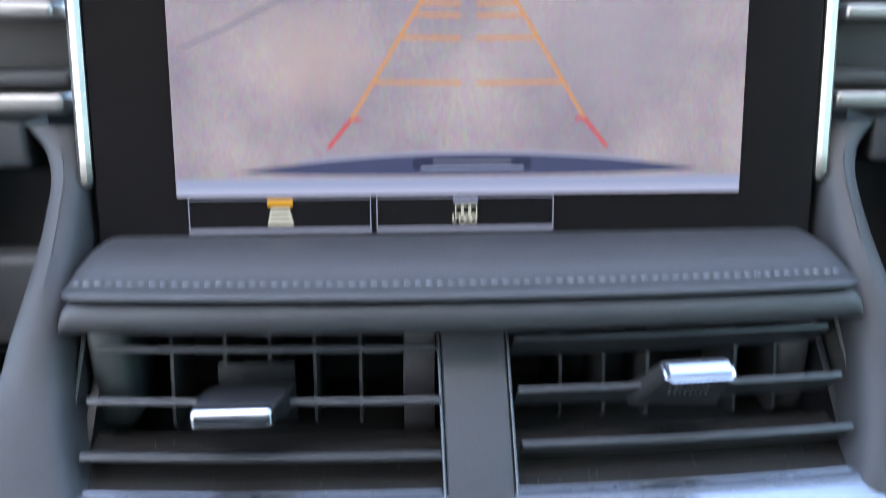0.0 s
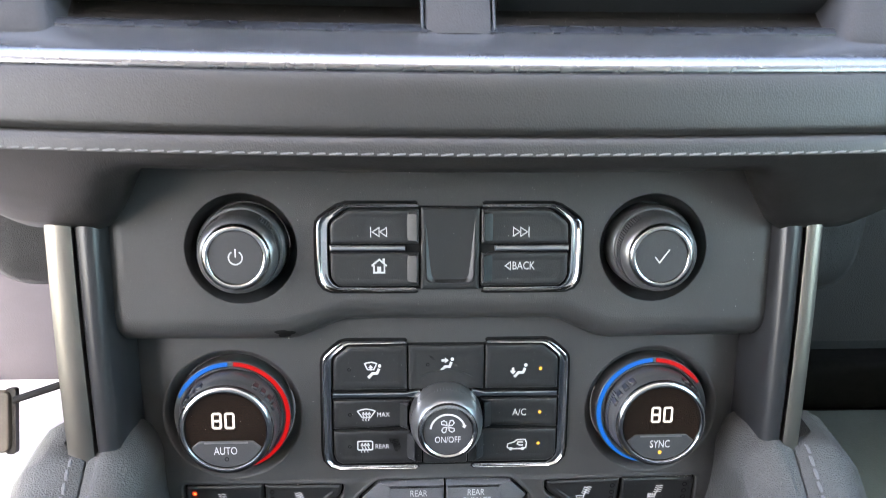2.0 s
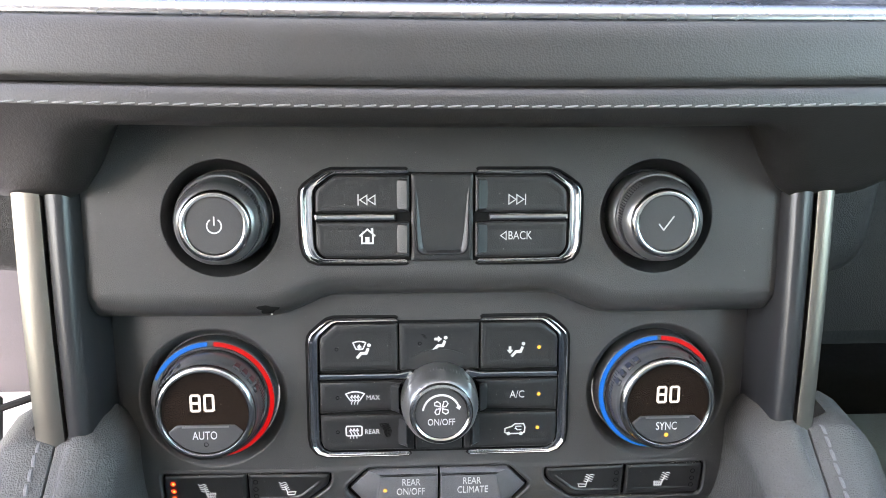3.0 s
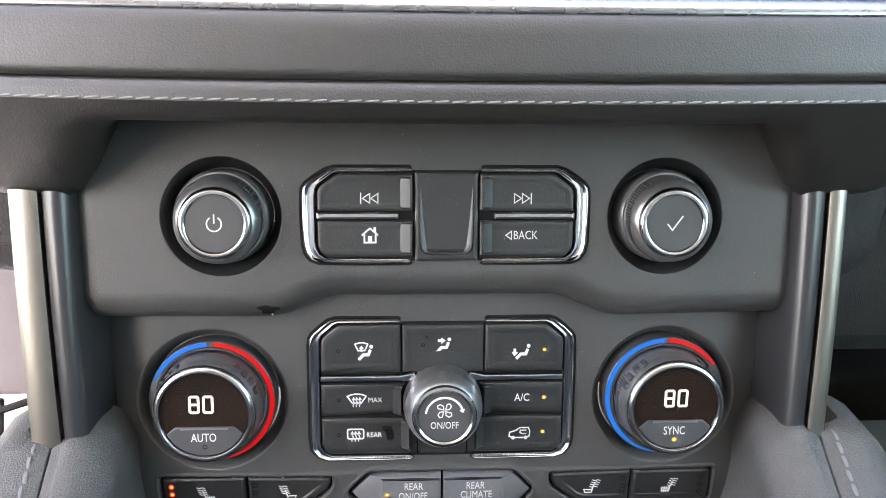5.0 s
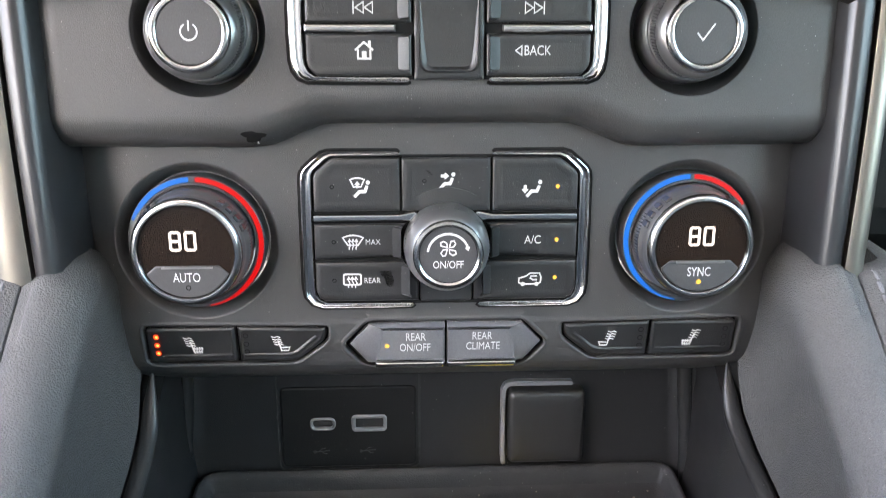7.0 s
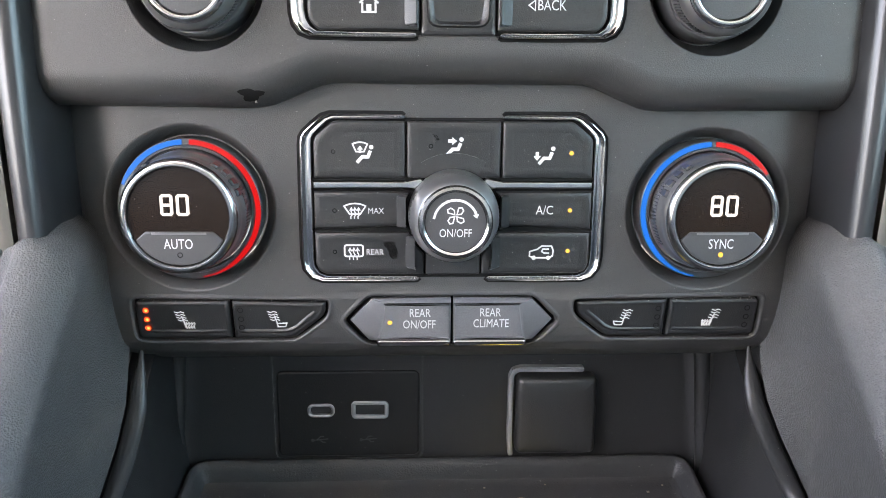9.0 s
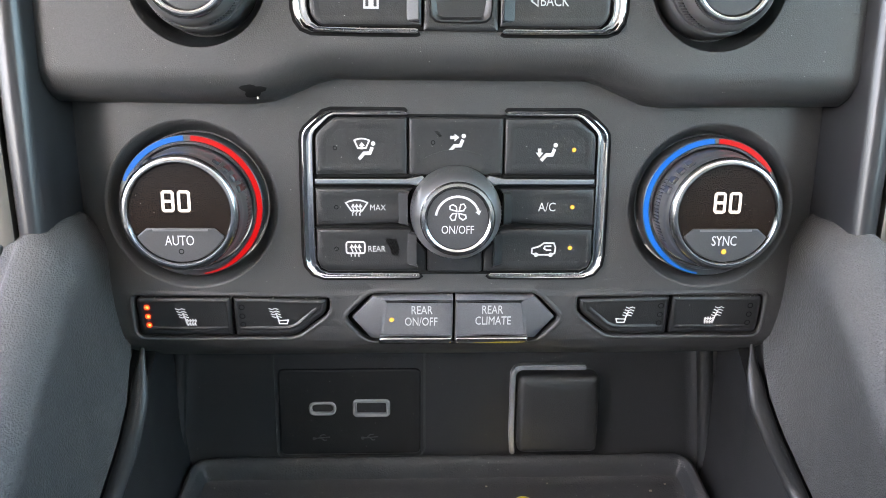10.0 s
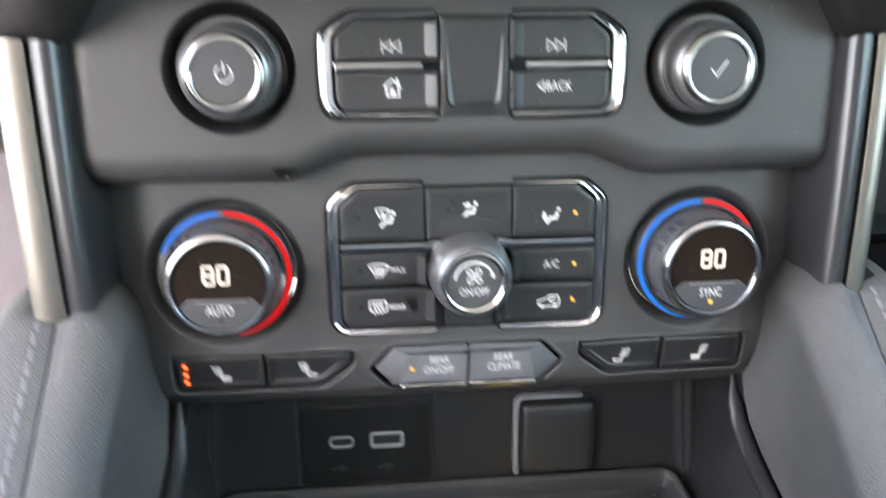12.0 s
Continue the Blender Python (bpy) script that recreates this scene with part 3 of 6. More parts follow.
for sx in (-1, 1):
    rows = []
    for k in range(9):
        f = k / 8
        x, y, z = 1.8 + sx * (12.3 + 0.6 * f), 218.6 + 46.0 * f, 866.2 + 46.5 * f
        rows.append([(x + 0.7 * math.cos(a), y + 0.9 * math.sin(a), z - 0.9 * math.sin(a)) for a in [math.pi * j / 4 for j in range(8)]])
    part("edge_bead", grid_bm(rows), BUTTON, divider, "dark edge bead")

# ---- arms that frame vents and screen ----
def arm(s):
    t = thing("vent_surround", Matrix.Translation((s * 0.16, 0.24, 0.9)), "slate grey plastic surround beside vents and screen", "dash trim", "arms beside the vents")
    c = 1.5
    # inner and outer edge with depth, from the strip up to the screen
    line = [(860.5, 214.5, 134.6, 245.0), (864, 216.0, 133.4, 238.0), (870, 221.0, 135.4, 226.0), (880, 230.0, 140.2, 205.0), (890, 239.0, 143.4, 180.0), (898, 246.0, 145.4, 169.0), (912, 256.0, 147.6, 166.0), (926, 268.0, 148.2, 163.5), (940, 280.0, 148.0, 161.5), (952, 289.0, 148.0, 160.5), (962, 296.0, 147.6, 160.5), (972, 302.0, 148.8, 164.0), (980, 306.0, 149.2, 172.0)]
    rows = []
    for z, y, xi, xo in curve(line, 3):
        y += 1.0
        rows.append([(c + s * (xi - 1.0), y + 40, z - 12), (c + s * (xi - 1.5), y + 14, z - 5), (c + s * (xi - 0.9), y + 8.0, z - 2.2), (c + s * (xi + 0.8), y + 3.6, z - 0.2), (c + s * (xi + 3.4), y + 1.1, z + 0.8), (c + s * (xi + 6.6), y + 0.0, z + 1.1), (c + s * (xi * 0.5 + xo * 0.5), y - 0.6, z + 1.2), (c + s * (xo - 3.0), y + 0.2, z + 1.0), (c + s * (xo - 0.8), y + 1.6, z + 0.4), (c + s * xo, y + 5.0, z - 1.5), (c + s * (xo + 1.0), y + 40, z - 12)])
    bm = new_bm()
    grid_faces(bm, rows, close_u=True, cap0=True, cap1=True)
    part("arm_shell", bm, ARM, t)
    # a black slab for the shade in the opening outside the arm, and the pale panel above it
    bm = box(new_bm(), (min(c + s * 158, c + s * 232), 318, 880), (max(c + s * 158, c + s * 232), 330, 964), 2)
    part("opening_shade", bm, GAP, t, "black slab for the shade inside the opening beside the arm")
    bm = box(new_bm(), (min(c + s * 170.5, c + s * 232), 306, 964), (max(c + s * 170.5, c + s * 232), 330, 983), 2.5, 3)
    part("side_panel", bm, ARM, t)
    if s > 0:
        for name, grow, top, stuff in (("button_ring", 1.4, 1.8, GAP), ("side_button", 0.0, 2.6, BLACK)):
            bm = stack(new_bm(), rect(-grow, -grow, 15 + grow, 33 + grow, 3.5), [(0, -3), (0, top - 0.5), (0.5, top)])
            bmesh.ops.rotate(bm, cent=(0, 0, 0), matrix=Matrix.Rotation(radians(46), 3, 'X'), verts=bm.verts)
            bmesh.ops.translate(bm, vec=(164.5, 226.2, 876.0), verts=bm.verts)
            part(name, bm, stuff, t, "black button" if grow == 0 else "black ring round the button")
    else:
        bm = box(new_bm(), (c - 240, 300, 892), (c - 163, 322, 929), 4.0, 3)
        part("side_panel", bm, ARM, t, "slate grey lower panel")
    return t


arm(-1)
arm(1)

# ---- outer vents high beside the screen ----
SATINBAR = mat("satin_bar", (0.20, 0.193, 0.18), 0.38, metal=1.0, var=0.06)


def outer_vent(s):
    t = thing("side_vent", Matrix.Translation((s * 0.2, 0.32, 1.0)), "dark side vent with two satin silver bars", "air vent", "vents beside the screen")
    a, b = min(s * 151.5, s * 300), max(s * 151.5, s * 300)
    part("lower_bar", box(new_bm(), (a, 303, 985.5), (b, 325, 993), 2.4, 3), SATINBAR, t, "satin silver bar")
    part("upper_bar", box(new_bm(), (a, 305, 1020.5), (b, 325, 1026.5), 2.0, 3), SATINBAR, t, "satin silver bar")
    part("blade", box(new_bm(), (a, 312, 995), (b, 325, 1001), 2.0, 3), ARM, t)
    part("cavity", box(new_bm(), (a, 324, 986), (b, 345, 1060), 1), mat("brown_black", (0.016, 0.013, 0.011), 0.5), t)
    part("top_blade", box(new_bm(), (a, 316, 1032), (b, 326, 1056), 2.0, 3), ARM, t)
    return t


outer_vent(-1)
outer_vent(1)

# ---- padded ledge below the screen ----
pad = thing("dash_ledge", Matrix.Translation((0, 0.26, 0.925)), "slate leather ledge with stitched edge over a grey bar", "dash trim")


def ends(x, prof, half, r):
    """Draws a profile together towards its ends, for rounded tips."""
    e = max(0.0, (abs(x - 1.0) - (half - r)) / r)
    k = math.sqrt(max(0.0, 1 - min(1, e) ** 2.2))
    k = 0.12 + 0.88 * k
    cy, cz = sum(p[0] for p in prof) / len(prof), sum(p[1] for p in prof) / len(prof)
    low = min(p[1] for p in prof)
    return [(cy + (p[0] - cy) * (0.5 + 0.5 * k), low + (p[1] - low) * k) for p in prof]


CUSH = curve([(304, 937.0), (290, 938.8), (277, 938.6), (266, 936.2), (258.5, 933.2), (252.5, 931.6), (249.0, 930.9), (247.4, 929.8), (247.4, 928.9)], 3) + [(249.6, 928.5), (304, 928.5)]
BAR = curve([(262, 926.6), (252, 926.9), (248.6, 926.2), (246.6, 924.0), (245.9, 920.5), (247.0, 917.2), (250.5, 915.6), (262, 915.2)], 3)
XE = [1 + x for x in (-145.5, -145, -144, -142.5, -140.5, -138, -134, -128)] + span(-118, 120, 34) + [1 + x for x in (128, 134, 138, 140.5, 142.5, 144, 145, 145.5)]
part("cushion", loft(new_bm(), XE, lambda x: ends(x, CUSH, 145.5, 12)), PADLEATHER, pad, "slate leather cushion")
part("lower_bar", loft(new_bm(), XE, lambda x: ends(x, BAR, 145.5, 5)), ARM, pad, "smooth grey bar")
stitches("stitching", [(x, 255.3 + bow(x), 932.35) for x in span(-141, 143, 60)], 2.6, 1.3, 2.0, 0.6, (0, -0.6, 0.8), DARKTHREAD, pad, "dark grey stitching", 0.1)

# ---- screen ----
screen = thing("infotainment_screen", SC, "glossy black dash screen showing a rear camera picture", "screen")
bm = stack(new_bm(), rect(-144, -26, 144, 128, 6), [(0, -16), (0, -1.2), (0.6, -0.3), (1.4, 0)], base=True)
part("glass", bm, GLASS, screen, "glossy black glass", SC)
for s in (-1, 1):
    bm = new_bm()
    prof = [(s * 143.4, -14), (s * 143.6, 1.0), (s * 145.2, 2.2), (s * 147.6, 2.0), (s * 149.2, 0.2), (s * 149.4, -14)]
    rows = [[(x, v, w) for x, w in prof] for v in span(7, 128, 12)]
    rows.insert(0, [(s * 146.2 + (x - s * 146.2) * 0.55, 4.4, w - 1.0) for x, w in prof])
    grid_faces(bm, rows, close_u=True, cap0=True, cap1=True)
    part("side_trim", bm, SATINBAR, screen, "satin silver trim", SC)

# the camera picture on it: mottled tarmac light
PICTURE = bpy.data.materials.new("camera_picture")
PICTURE.use_nodes = True
nt = PICTURE.node_tree
pb = bsdf(PICTURE)
pb.inputs["Base Color"].default_value = (0.01, 0.01, 0.01, 1)
pb.inputs["Roughness"].default_value = 0.3
pb.inputs["Specular IOR Level"].default_value = 0.08
co = nt.nodes.new("ShaderNodeTexCoord")
stretch = nt.nodes.new("ShaderNodeMapping")
stretch.inputs["Scale"].default_value = (1.0, 1.0, 0.30)
stretch.inputs["Rotation"].default_value = (0, radians(62), 0)
nt.links.new(co.outputs["Object"], stretch.inputs["Vector"])
cloud = nt.nodes.new("ShaderNodeTexNoise")
cloud.inputs["Scale"].default_value, cloud.inputs["Detail"].default_value = 22.0, 5
nt.links.new(stretch.outputs[0], cloud.inputs["Vector"])
tone = nt.nodes.new("ShaderNodeValToRGB")
tone.color_ramp.elements[0].position, tone.color_ramp.elements[0].color = 0.32, (0.34, 0.285, 0.35, 1)
tone.color_ramp.elements[1].position, tone.color_ramp.elements[1].color = 0.70, (0.64, 0.52, 0.52, 1)
nt.links.new(cloud.outputs["Fac"], tone.inputs[0])
speck = nt.nodes.new("ShaderNodeTexNoise")
speck.inputs["Scale"].default_value, speck.inputs["Detail"].default_value = 700.0, 3
nt.links.new(co.outputs["Object"], speck.inputs["Vector"])
grainy = nt.nodes.new("ShaderNodeMix")
grainy.data_type, grainy.blend_type = 'RGBA', 'OVERLAY'
grainy.inputs[0].default_value = 0.6
nt.links.new(tone.outputs[0], grainy.inputs[6])
nt.links.new(speck.outputs["Color"], grainy.inputs[7])
# a warm patch and two greyer ones faded into the picture
shown = grainy.outputs[2]
for centre, reach, colour in (((-0.057, -0.007, 0.0), 0.030, (0.72, 0.52, 0.46, 1)), ((-0.095, 0.030, 0.0), 0.036, (0.36, 0.31, 0.36, 1)), ((0.060, 0.010, 0.0), 0.050, (0.44, 0.38, 0.46, 1))):
    far = nt.nodes.new("ShaderNodeVectorMath")
    far.operation = 'DISTANCE'
    far.inputs[1].default_value = centre
    nt.links.new(co.outputs["Object"], far.inputs[0])
    fade = nt.nodes.new("ShaderNodeMapRange")
    fade.interpolation_type = 'SMOOTHSTEP'
    fade.inputs["From Min"].default_value, fade.inputs["From Max"].default_value = 0.0, reach
    fade.inputs["To Min"].default_value, fade.inputs["To Max"].default_value = 0.5, 0.0
    nt.links.new(far.outputs["Value"], fade.inputs["Value"])
    patch = nt.nodes.new("ShaderNodeMix")
    patch.data_type = 'RGBA'
    patch.inputs[7].default_value = colour
    nt.links.new(fade.outputs[0], patch.inputs[0])
    nt.links.new(shown, patch.inputs[6])
    shown = patch.outputs[2]
nt.links.new(shown, pb.inputs["Emission Color"])
pb.inputs["Emission Strength"].default_value = 1.0 / GAIN

picture = part("camera_picture", fill(new_bm(), rect(-112.4, 0, 112.4, 118), 0.15, 0.25), PICTURE, screen, "grey tarmac in the reversing picture", SC)
ORANGE = glow("orange_line", (1.0, 0.45, 0.16), 0.85)
REDLINE = glow("red_line", (1.0, 0.14, 0.16), 0.8)
NAVY = glow("navy_shape", (0.085, 0.095, 0.20), 0.9)
NAVYDARK = glow("dark_navy_shape", (0.04, 0.045, 0.10), 0.9)
PALE = glow("pale_band", (0.46, 0.50, 0.72), 0.95)
PALER = glow("paler_band", (0.62, 0.64, 0.86), 0.95)
LILAC = glow("lilac_line", (0.45, 0.46, 0.60), 0.8)
CREAM = glow("cream_icon", (0.80, 0.76, 0.62), 0.95)
GOLD = glow("gold_icon", (1.0, 0.50, 0.03), 0.95)
SLATE = glow("slate_icon", (0.30, 0.32, 0.45), 0.9)
part("tarmac_seam", stroke(new_bm(), [(-109, 55.6), (-101, 59.4), (-88, 65.0), (-80.5, 69.2), (-73, 72.7), (-58, 79.5)], 1.3, 0.45), glow("seam_grey", (0.33, 0.285, 0.36), 1.0), picture, "grey seam across the tarmac", SC)
XC = 2.2
for s in (-1, 1):
    top, knee, foot = (XC + s * 11.0, 86), (XC + s * 46.0, 29.5), (XC + s * 55.2, 18.5)
    part("guide_line", stroke(new_bm(), [top, knee], 1.3, 0.5), ORANGE, picture, "orange guide line", SC)
    bm = stroke(new_bm(), [knee, foot], 1.5, 0.5)
    stroke(bm, [knee, (knee[0] - s * 4.0, knee[1])], 1.3, 0.5)
    part("guide_line", bm, REDLINE, picture, "red guide line", SC)
    for v in (43.4, 60.3, 68.8, 73.2):
        xo = 46.0 - (v - 29.5) * 35.0 / 56.5
        part("guide_bar", stroke(new_bm(), [(XC + s * 3.0, v), (XC + s * xo, v + 0.3)], 1.3, 0.55), ORANGE, picture, "orange guide bar", SC)
bow_top = [(-87 + 181.5 * k / 24, 9.6 + 6.2 * (1 - abs(k / 12 - 1) ** 2.0)) for k in range(25)]
bow_low = [(-87 + 181.5 * k / 24, 9.4 - 1.6 * (1 - abs(k / 12 - 1) ** 4.0)) for k in range(25)]
part("bumper", fill(new_bm(), bow_low + bow_top[::-1], 0.5), NAVY, picture, "dark blue bumper edge", SC)
part("bumper_edge", stroke(new_bm(), [(x, y + 0.7) for x, y in bow_top[3:-3]], 0.9, 0.55), PALE, picture, "pale bumper rim", SC)
part("bumper_slot", fill(new_bm(), rect(-20, 9.5, 27, 14.5, 1.5), 0.72), NAVYDARK, picture, "dark number-plate recess", SC)
part("bumper_step", stroke(new_bm(), [(-17, 10.4), (24, 10.4)], 0.9, 0.95), PALE, picture, "pale step line", SC)
part("bumper_step", stroke(new_bm(), [(-12, 12.8), (19, 12.8)], 0.7, 0.95), LILAC, picture, "lilac step line", SC)
part("lower_glow", fill(new_bm(), rect(-112, 2.8, 112, 6.6), 0.5), PALE, picture, "pale blue lower band", SC)
part("lower_edge", fill(new_bm(), rect(-112, 0.3, 112, 2.9), 0.52), PALER, picture, "paler lower edge", SC)
for u0, u1 in ((-108, -37), (-34.5, 36.2)):
    key = part("soft_key", fill(new_bm(), rect(u0, -14.4, u1, -0.9), 0.1, 0.12), GLASS, screen, "black soft key with a thin lilac frame", SC)
    bm = stroke(new_bm(), rect(u0, -14.4, u1, -0.9), 0.45, 0.3, True)
    stroke(bm, [(u0, -13.6), (u1, -13.6)], 1.3, 0.3)
    part("key_frame", bm, LILAC, key, "thin lilac frame", SC)
    m = (u0 + u1) / 2
    if u0 < -50:
        part("key_lamp", fill(new_bm(), rect(m - 5, -4.0, m + 5, -1.2), 0.3), GOLD, key, "gold bar", SC)
        bm = fill(new_bm(), [(m - 5.2, -11.6), (m + 5.2, -11.6), (m + 3.6, -4.8), (m - 3.6, -4.8)], 0.3)
        part("key_icon", bm, CREAM, key, "cream road icon", SC)
        bm = new_bm()
        for k in range(3):
            stroke(bm, [(m - 3.2 - 0.35 * k, -6.4 - 1.7 * k), (m + 3.2 + 0.35 * k, -6.4 - 1.7 * k)], 0.35, 0.5)
        part("key_icon_lines", bm, GLASS, key, "", SC)
    else:
        part("key_lamp", fill(new_bm(), rect(m - 5, -3.4, m + 5, -1.2), 0.3), SLATE, key, "slate bar", SC)
        bm = new_bm()
        for k in range(3):
            stroke(bm, [(m - 4 + 3 * k, -9.2), (m - 4 + 3 * k, -4.4), (m - 1.6 + 3 * k, -4.4), (m - 1.6 + 3 * k, -9.2)], 0.5, 0.3)
            stroke(bm, arc((m - 1.5 + 2.4 * k, -10.2), 1.1, 0, 360, 10), 0.5, 0.3)
        stroke(bm, [(m - 5, -8.2), (m - 5, -10.6), (m - 3.4, -10.6)], 0.6, 0.3)
        stroke(bm, [(m - 4.4, -8.6), (m + 4.8, -8.6)], 0.9, 0.3)
        part("key_icon", bm, CREAM, key, "cream hitch icon", SC)

# ---- media panel ----
media = thing("media_panel", UP, "soft black media panel with two knobs and chrome-framed keys", "control panel")
KU = ((-79.8, 15.6), (80.0, 15.6))
flat = [(-130.0, 60), (-130.0, -11.0), (-128.8, -15.0), (-125.4, -17.8), (-66, -18.3), (-60.5, -17.6), (-55, -15.4), (-46, -11.6), (-41.0, -10.3), (42.5, -10.3), (47.5, -11.8), (56, -15.6), (61.5, -17.9), (67, -18.6), (124.6, -18.0), (128.0, -15.2), (129.2, -11.0), (129.2, 60)]
flat = inset(ccw(flat), 6.3)
bm = new_bm()
holed(bm, flat, [circle(c, 21.6, 64) for c in KU])
LIP = [(-10.4 * math.sin(radians(a)), -12.0 * (1 - math.cos(radians(a)))) for a in (0, 6, 13, 21, 29, 37, 45, 53, 61, 69, 77, 84, 90)] + [(-10.0, -24)]
stack(bm, flat, LIP, cap=False)
for c in KU:
    part("well", lathe(new_bm(), [(21.65, 0), (21.3, -0.08), (20.9, -0.6), (19.9, -2.6), (18.9, -5.0), (17.8, -7.6), (17.3, -11)], c, 64), BUTTON, media, "sunken black ring round a knob", UP)
bmesh.ops.remove_doubles(bm, verts=bm.verts, dist=0.02)
part("fascia", bm, FASCIA, media, "soft black fascia", UP, angle=50)


def ribs(c, r, w0, w1, n, arcs, size=0.45):
    """Small upright ribs round a knob, over arcs of degrees."""
    bm = new_bm()
    for a0, a1 in arcs:
        for k in range(int((a1 - a0) / 360 * n) + 1):
            a = radians(a0 + 360.0 * k / n)
            d, t = Vector((math.cos(a), math.sin(a), 0)), Vector((-math.sin(a), math.cos(a), 0))
            p = Vector((c[0], c[1], 0)) + d * r
            rows = [[p - t * size - d * 0.3 + Vector((0, 0, w)), p + d * 0.35 + Vector((0, 0, w)), p + t * size - d * 0.3 + Vector((0, 0, w))] for w in (w0, w1)]
            grid_faces(bm, rows, close_u=True, cap0=True, cap1=True)
    return bm


def droop(bm, share=0.15):
    """Lets a knob's axis sink a little towards its face."""
    for q in bm.verts:
        q.co.y -= share * max(0.0, q.co.z)
    return bm


def media_knob(c, icon):
    bm = lathe(new_bm(), [(16.7, -11), (16.9, -1.2), (16.6, 0.0), (15.9, 0.7), (15.3, 0.7), (15.0, 1.6), (14.9, 6.5), (14.4, 8.3), (13.4, 9.6), (12.6, 10.0)], c)
    k = part("knob", droop(bm), KNOBGREY, media, "grey rotary knob with a chrome ring", UP)
    tagged(part("knurl", droop(ribs(c, 15.0, 2.2, 6.6, 96, ((120, 250), (-70, 60)))), KNOBDARK, k, "fine knurling", UP), kind="stuff")
    part("chrome_ring", droop(lathe(new_bm(), [(12.5, 9.6), (12.5, 10.2), (12.2, 10.9), (11.7, 11.3), (11.0, 11.5), (10.3, 11.4), (9.9, 11.0), (9.8, 10.0)], c)), SATINCHROME, k, "chrome ring", UP)
    part("face", droop(disc(new_bm(), 9.75, 10.8, c)), FACE, k, "dark round face", UP)
    part("icon", droop(icon(c, 10.9)), WHITE, k, "white symbol", UP)


def power_icon(c, w):
    bm = stroke(new_bm(), arc(c, 2.5, 122, 418, 24), 0.5, w)
    return stroke(bm, [(c[0], c[1] + 0.2), (c[0], c[1] + 3.3)], 0.5, w)


def tick_icon(c, w):
    return stroke(new_bm(), [(c[0] - 2.7, c[1] - 0.2), (c[0] - 0.9, c[1] - 2.4), (c[0] + 2.8, c[1] + 2.6)], 0.5, w)


media_knob(KU[0], power_icon)
media_knob(KU[1], tick_icon)

SECTION = [(0, -1.0), (0.03, 1.2), (0.10, 1.7), (0.19, 1.85), (0.28, 1.7), (0.38, 1.25), (0.52, 1.0), (0.66, 1.08), (0.78, 1.3), (0.88, 1.25), (0.96, 0.8), (1.0, -1.0)]
FO = [(-12.8, 32.8), (-13.6, 33.3), (-26, 33.3), (-40, 33.3), (-43, 32.4), (-46.5, 30.2), (-50, 27.6), (-51.2, 25.8), (-51.5, 23), (-51.5, 14), (-51.2, 6), (-50.4, 2.6), (-48.6, 0.2), (-45.5, -1.0), (-30, -1.2), (-13.6, -1.2), (-12.6, -0.7)]
FI = [(-12.2, 32.0), (-13.0, 31.6), (-26, 31.5), (-38.5, 31.5), (-40.2, 30.9), (-43.0, 28.9), (-45.4, 27.0), (-46.3, 25.5), (-46.6, 23), (-46.6, 14), (-46.5, 6.6), (-46.1, 4.6), (-45.0, 2.4), (-43, 0.9), (-30, 0.6), (-13.8, 0.6), (-13.2, 0.3)]


def mirror(poly):
    return [(-x, y) for x, y in poly]


plate = [(-12, 32.2), (-40, 32.2), (-48, 26.5), (-48.5, 3), (-45, -0.2), (45, -0.2), (48.5, 3), (48, 26.5), (40, 32.2)]
part("key_bed", stack(new_bm(), plate, [(0, -0.8), (0, 0.15)]), GAP, media, "black bed under the keys", UP)
for f in (lambda p: p, mirror):
    part("chrome_frame", band(new_bm(), f(FO), f(FI), SECTION), CHROME, media, "chrome key frame", UP)
    part("frame_seam", stroke(new_bm(), f(FO), 1.7, -0.3, False, 0.36), GAP, media, "", UP)


def key(parent, space, poly, material, w=1.5, dish=1.9, name="key", label=""):
    """A key with a soft edge, a sloped border and a slightly sunk face."""
    f = w - 0.4 if dish else w
    lv = [(0, 0), (0.05, f - 0.35), (0.25, f - 0.06), (0.6, f + 0.1 if dish else f)]
    if dish:
        lv += [(dish, f + 0.1), (dish + 0.5, f + 0.07), (dish + 1.2, f)]
    return part(name, stack(new_bm(), poly, lv), material, parent, label, space, angle=32)


def ramp(parent, space, u0, u1, v0, v1, w0, w1):
    """A sloped shoulder at a key's end, rising from u0 to u1."""
    bm = new_bm()
    m = (u0 + u1) / 2
    rows = [[(u0, v, w0 - 1), (u0, v, w0), (m, v, w0 + (w1 - w0) * 0.42), (u1, v, w1), (u1, v, w0 - 1)] for v in (v0, v0 + 0.6, v1 - 0.6, v1)]
    for i in (0, 3):
        rows[i] = [(x + (0.5 if u1 > u0 else -0.5), v, w - 0.3) for x, v, w in rows[i]]
    grid_faces(bm, rows, close_u=True, cap0=True, cap1=True)
    part("shoulder", bm, BUTTON, parent, "", space)


def triangles(bm, c, w, s):
    """Two outlined arrowheads and a bar, pointing to s."""
    for k in (0, 1):
        x = c[0] + s * (-2.9 + 2.9 * k)
        stroke(bm, [(x, c[1] + 1.7), (x + s * 2.6, c[1]), (x, c[1] - 1.7)], 0.38, w, True)
    stroke(bm, [(c[0] + s * 3.2, c[1] + 2.0), (c[0] + s * 3.2, c[1] - 2.0)], 0.4, w)
    return bm


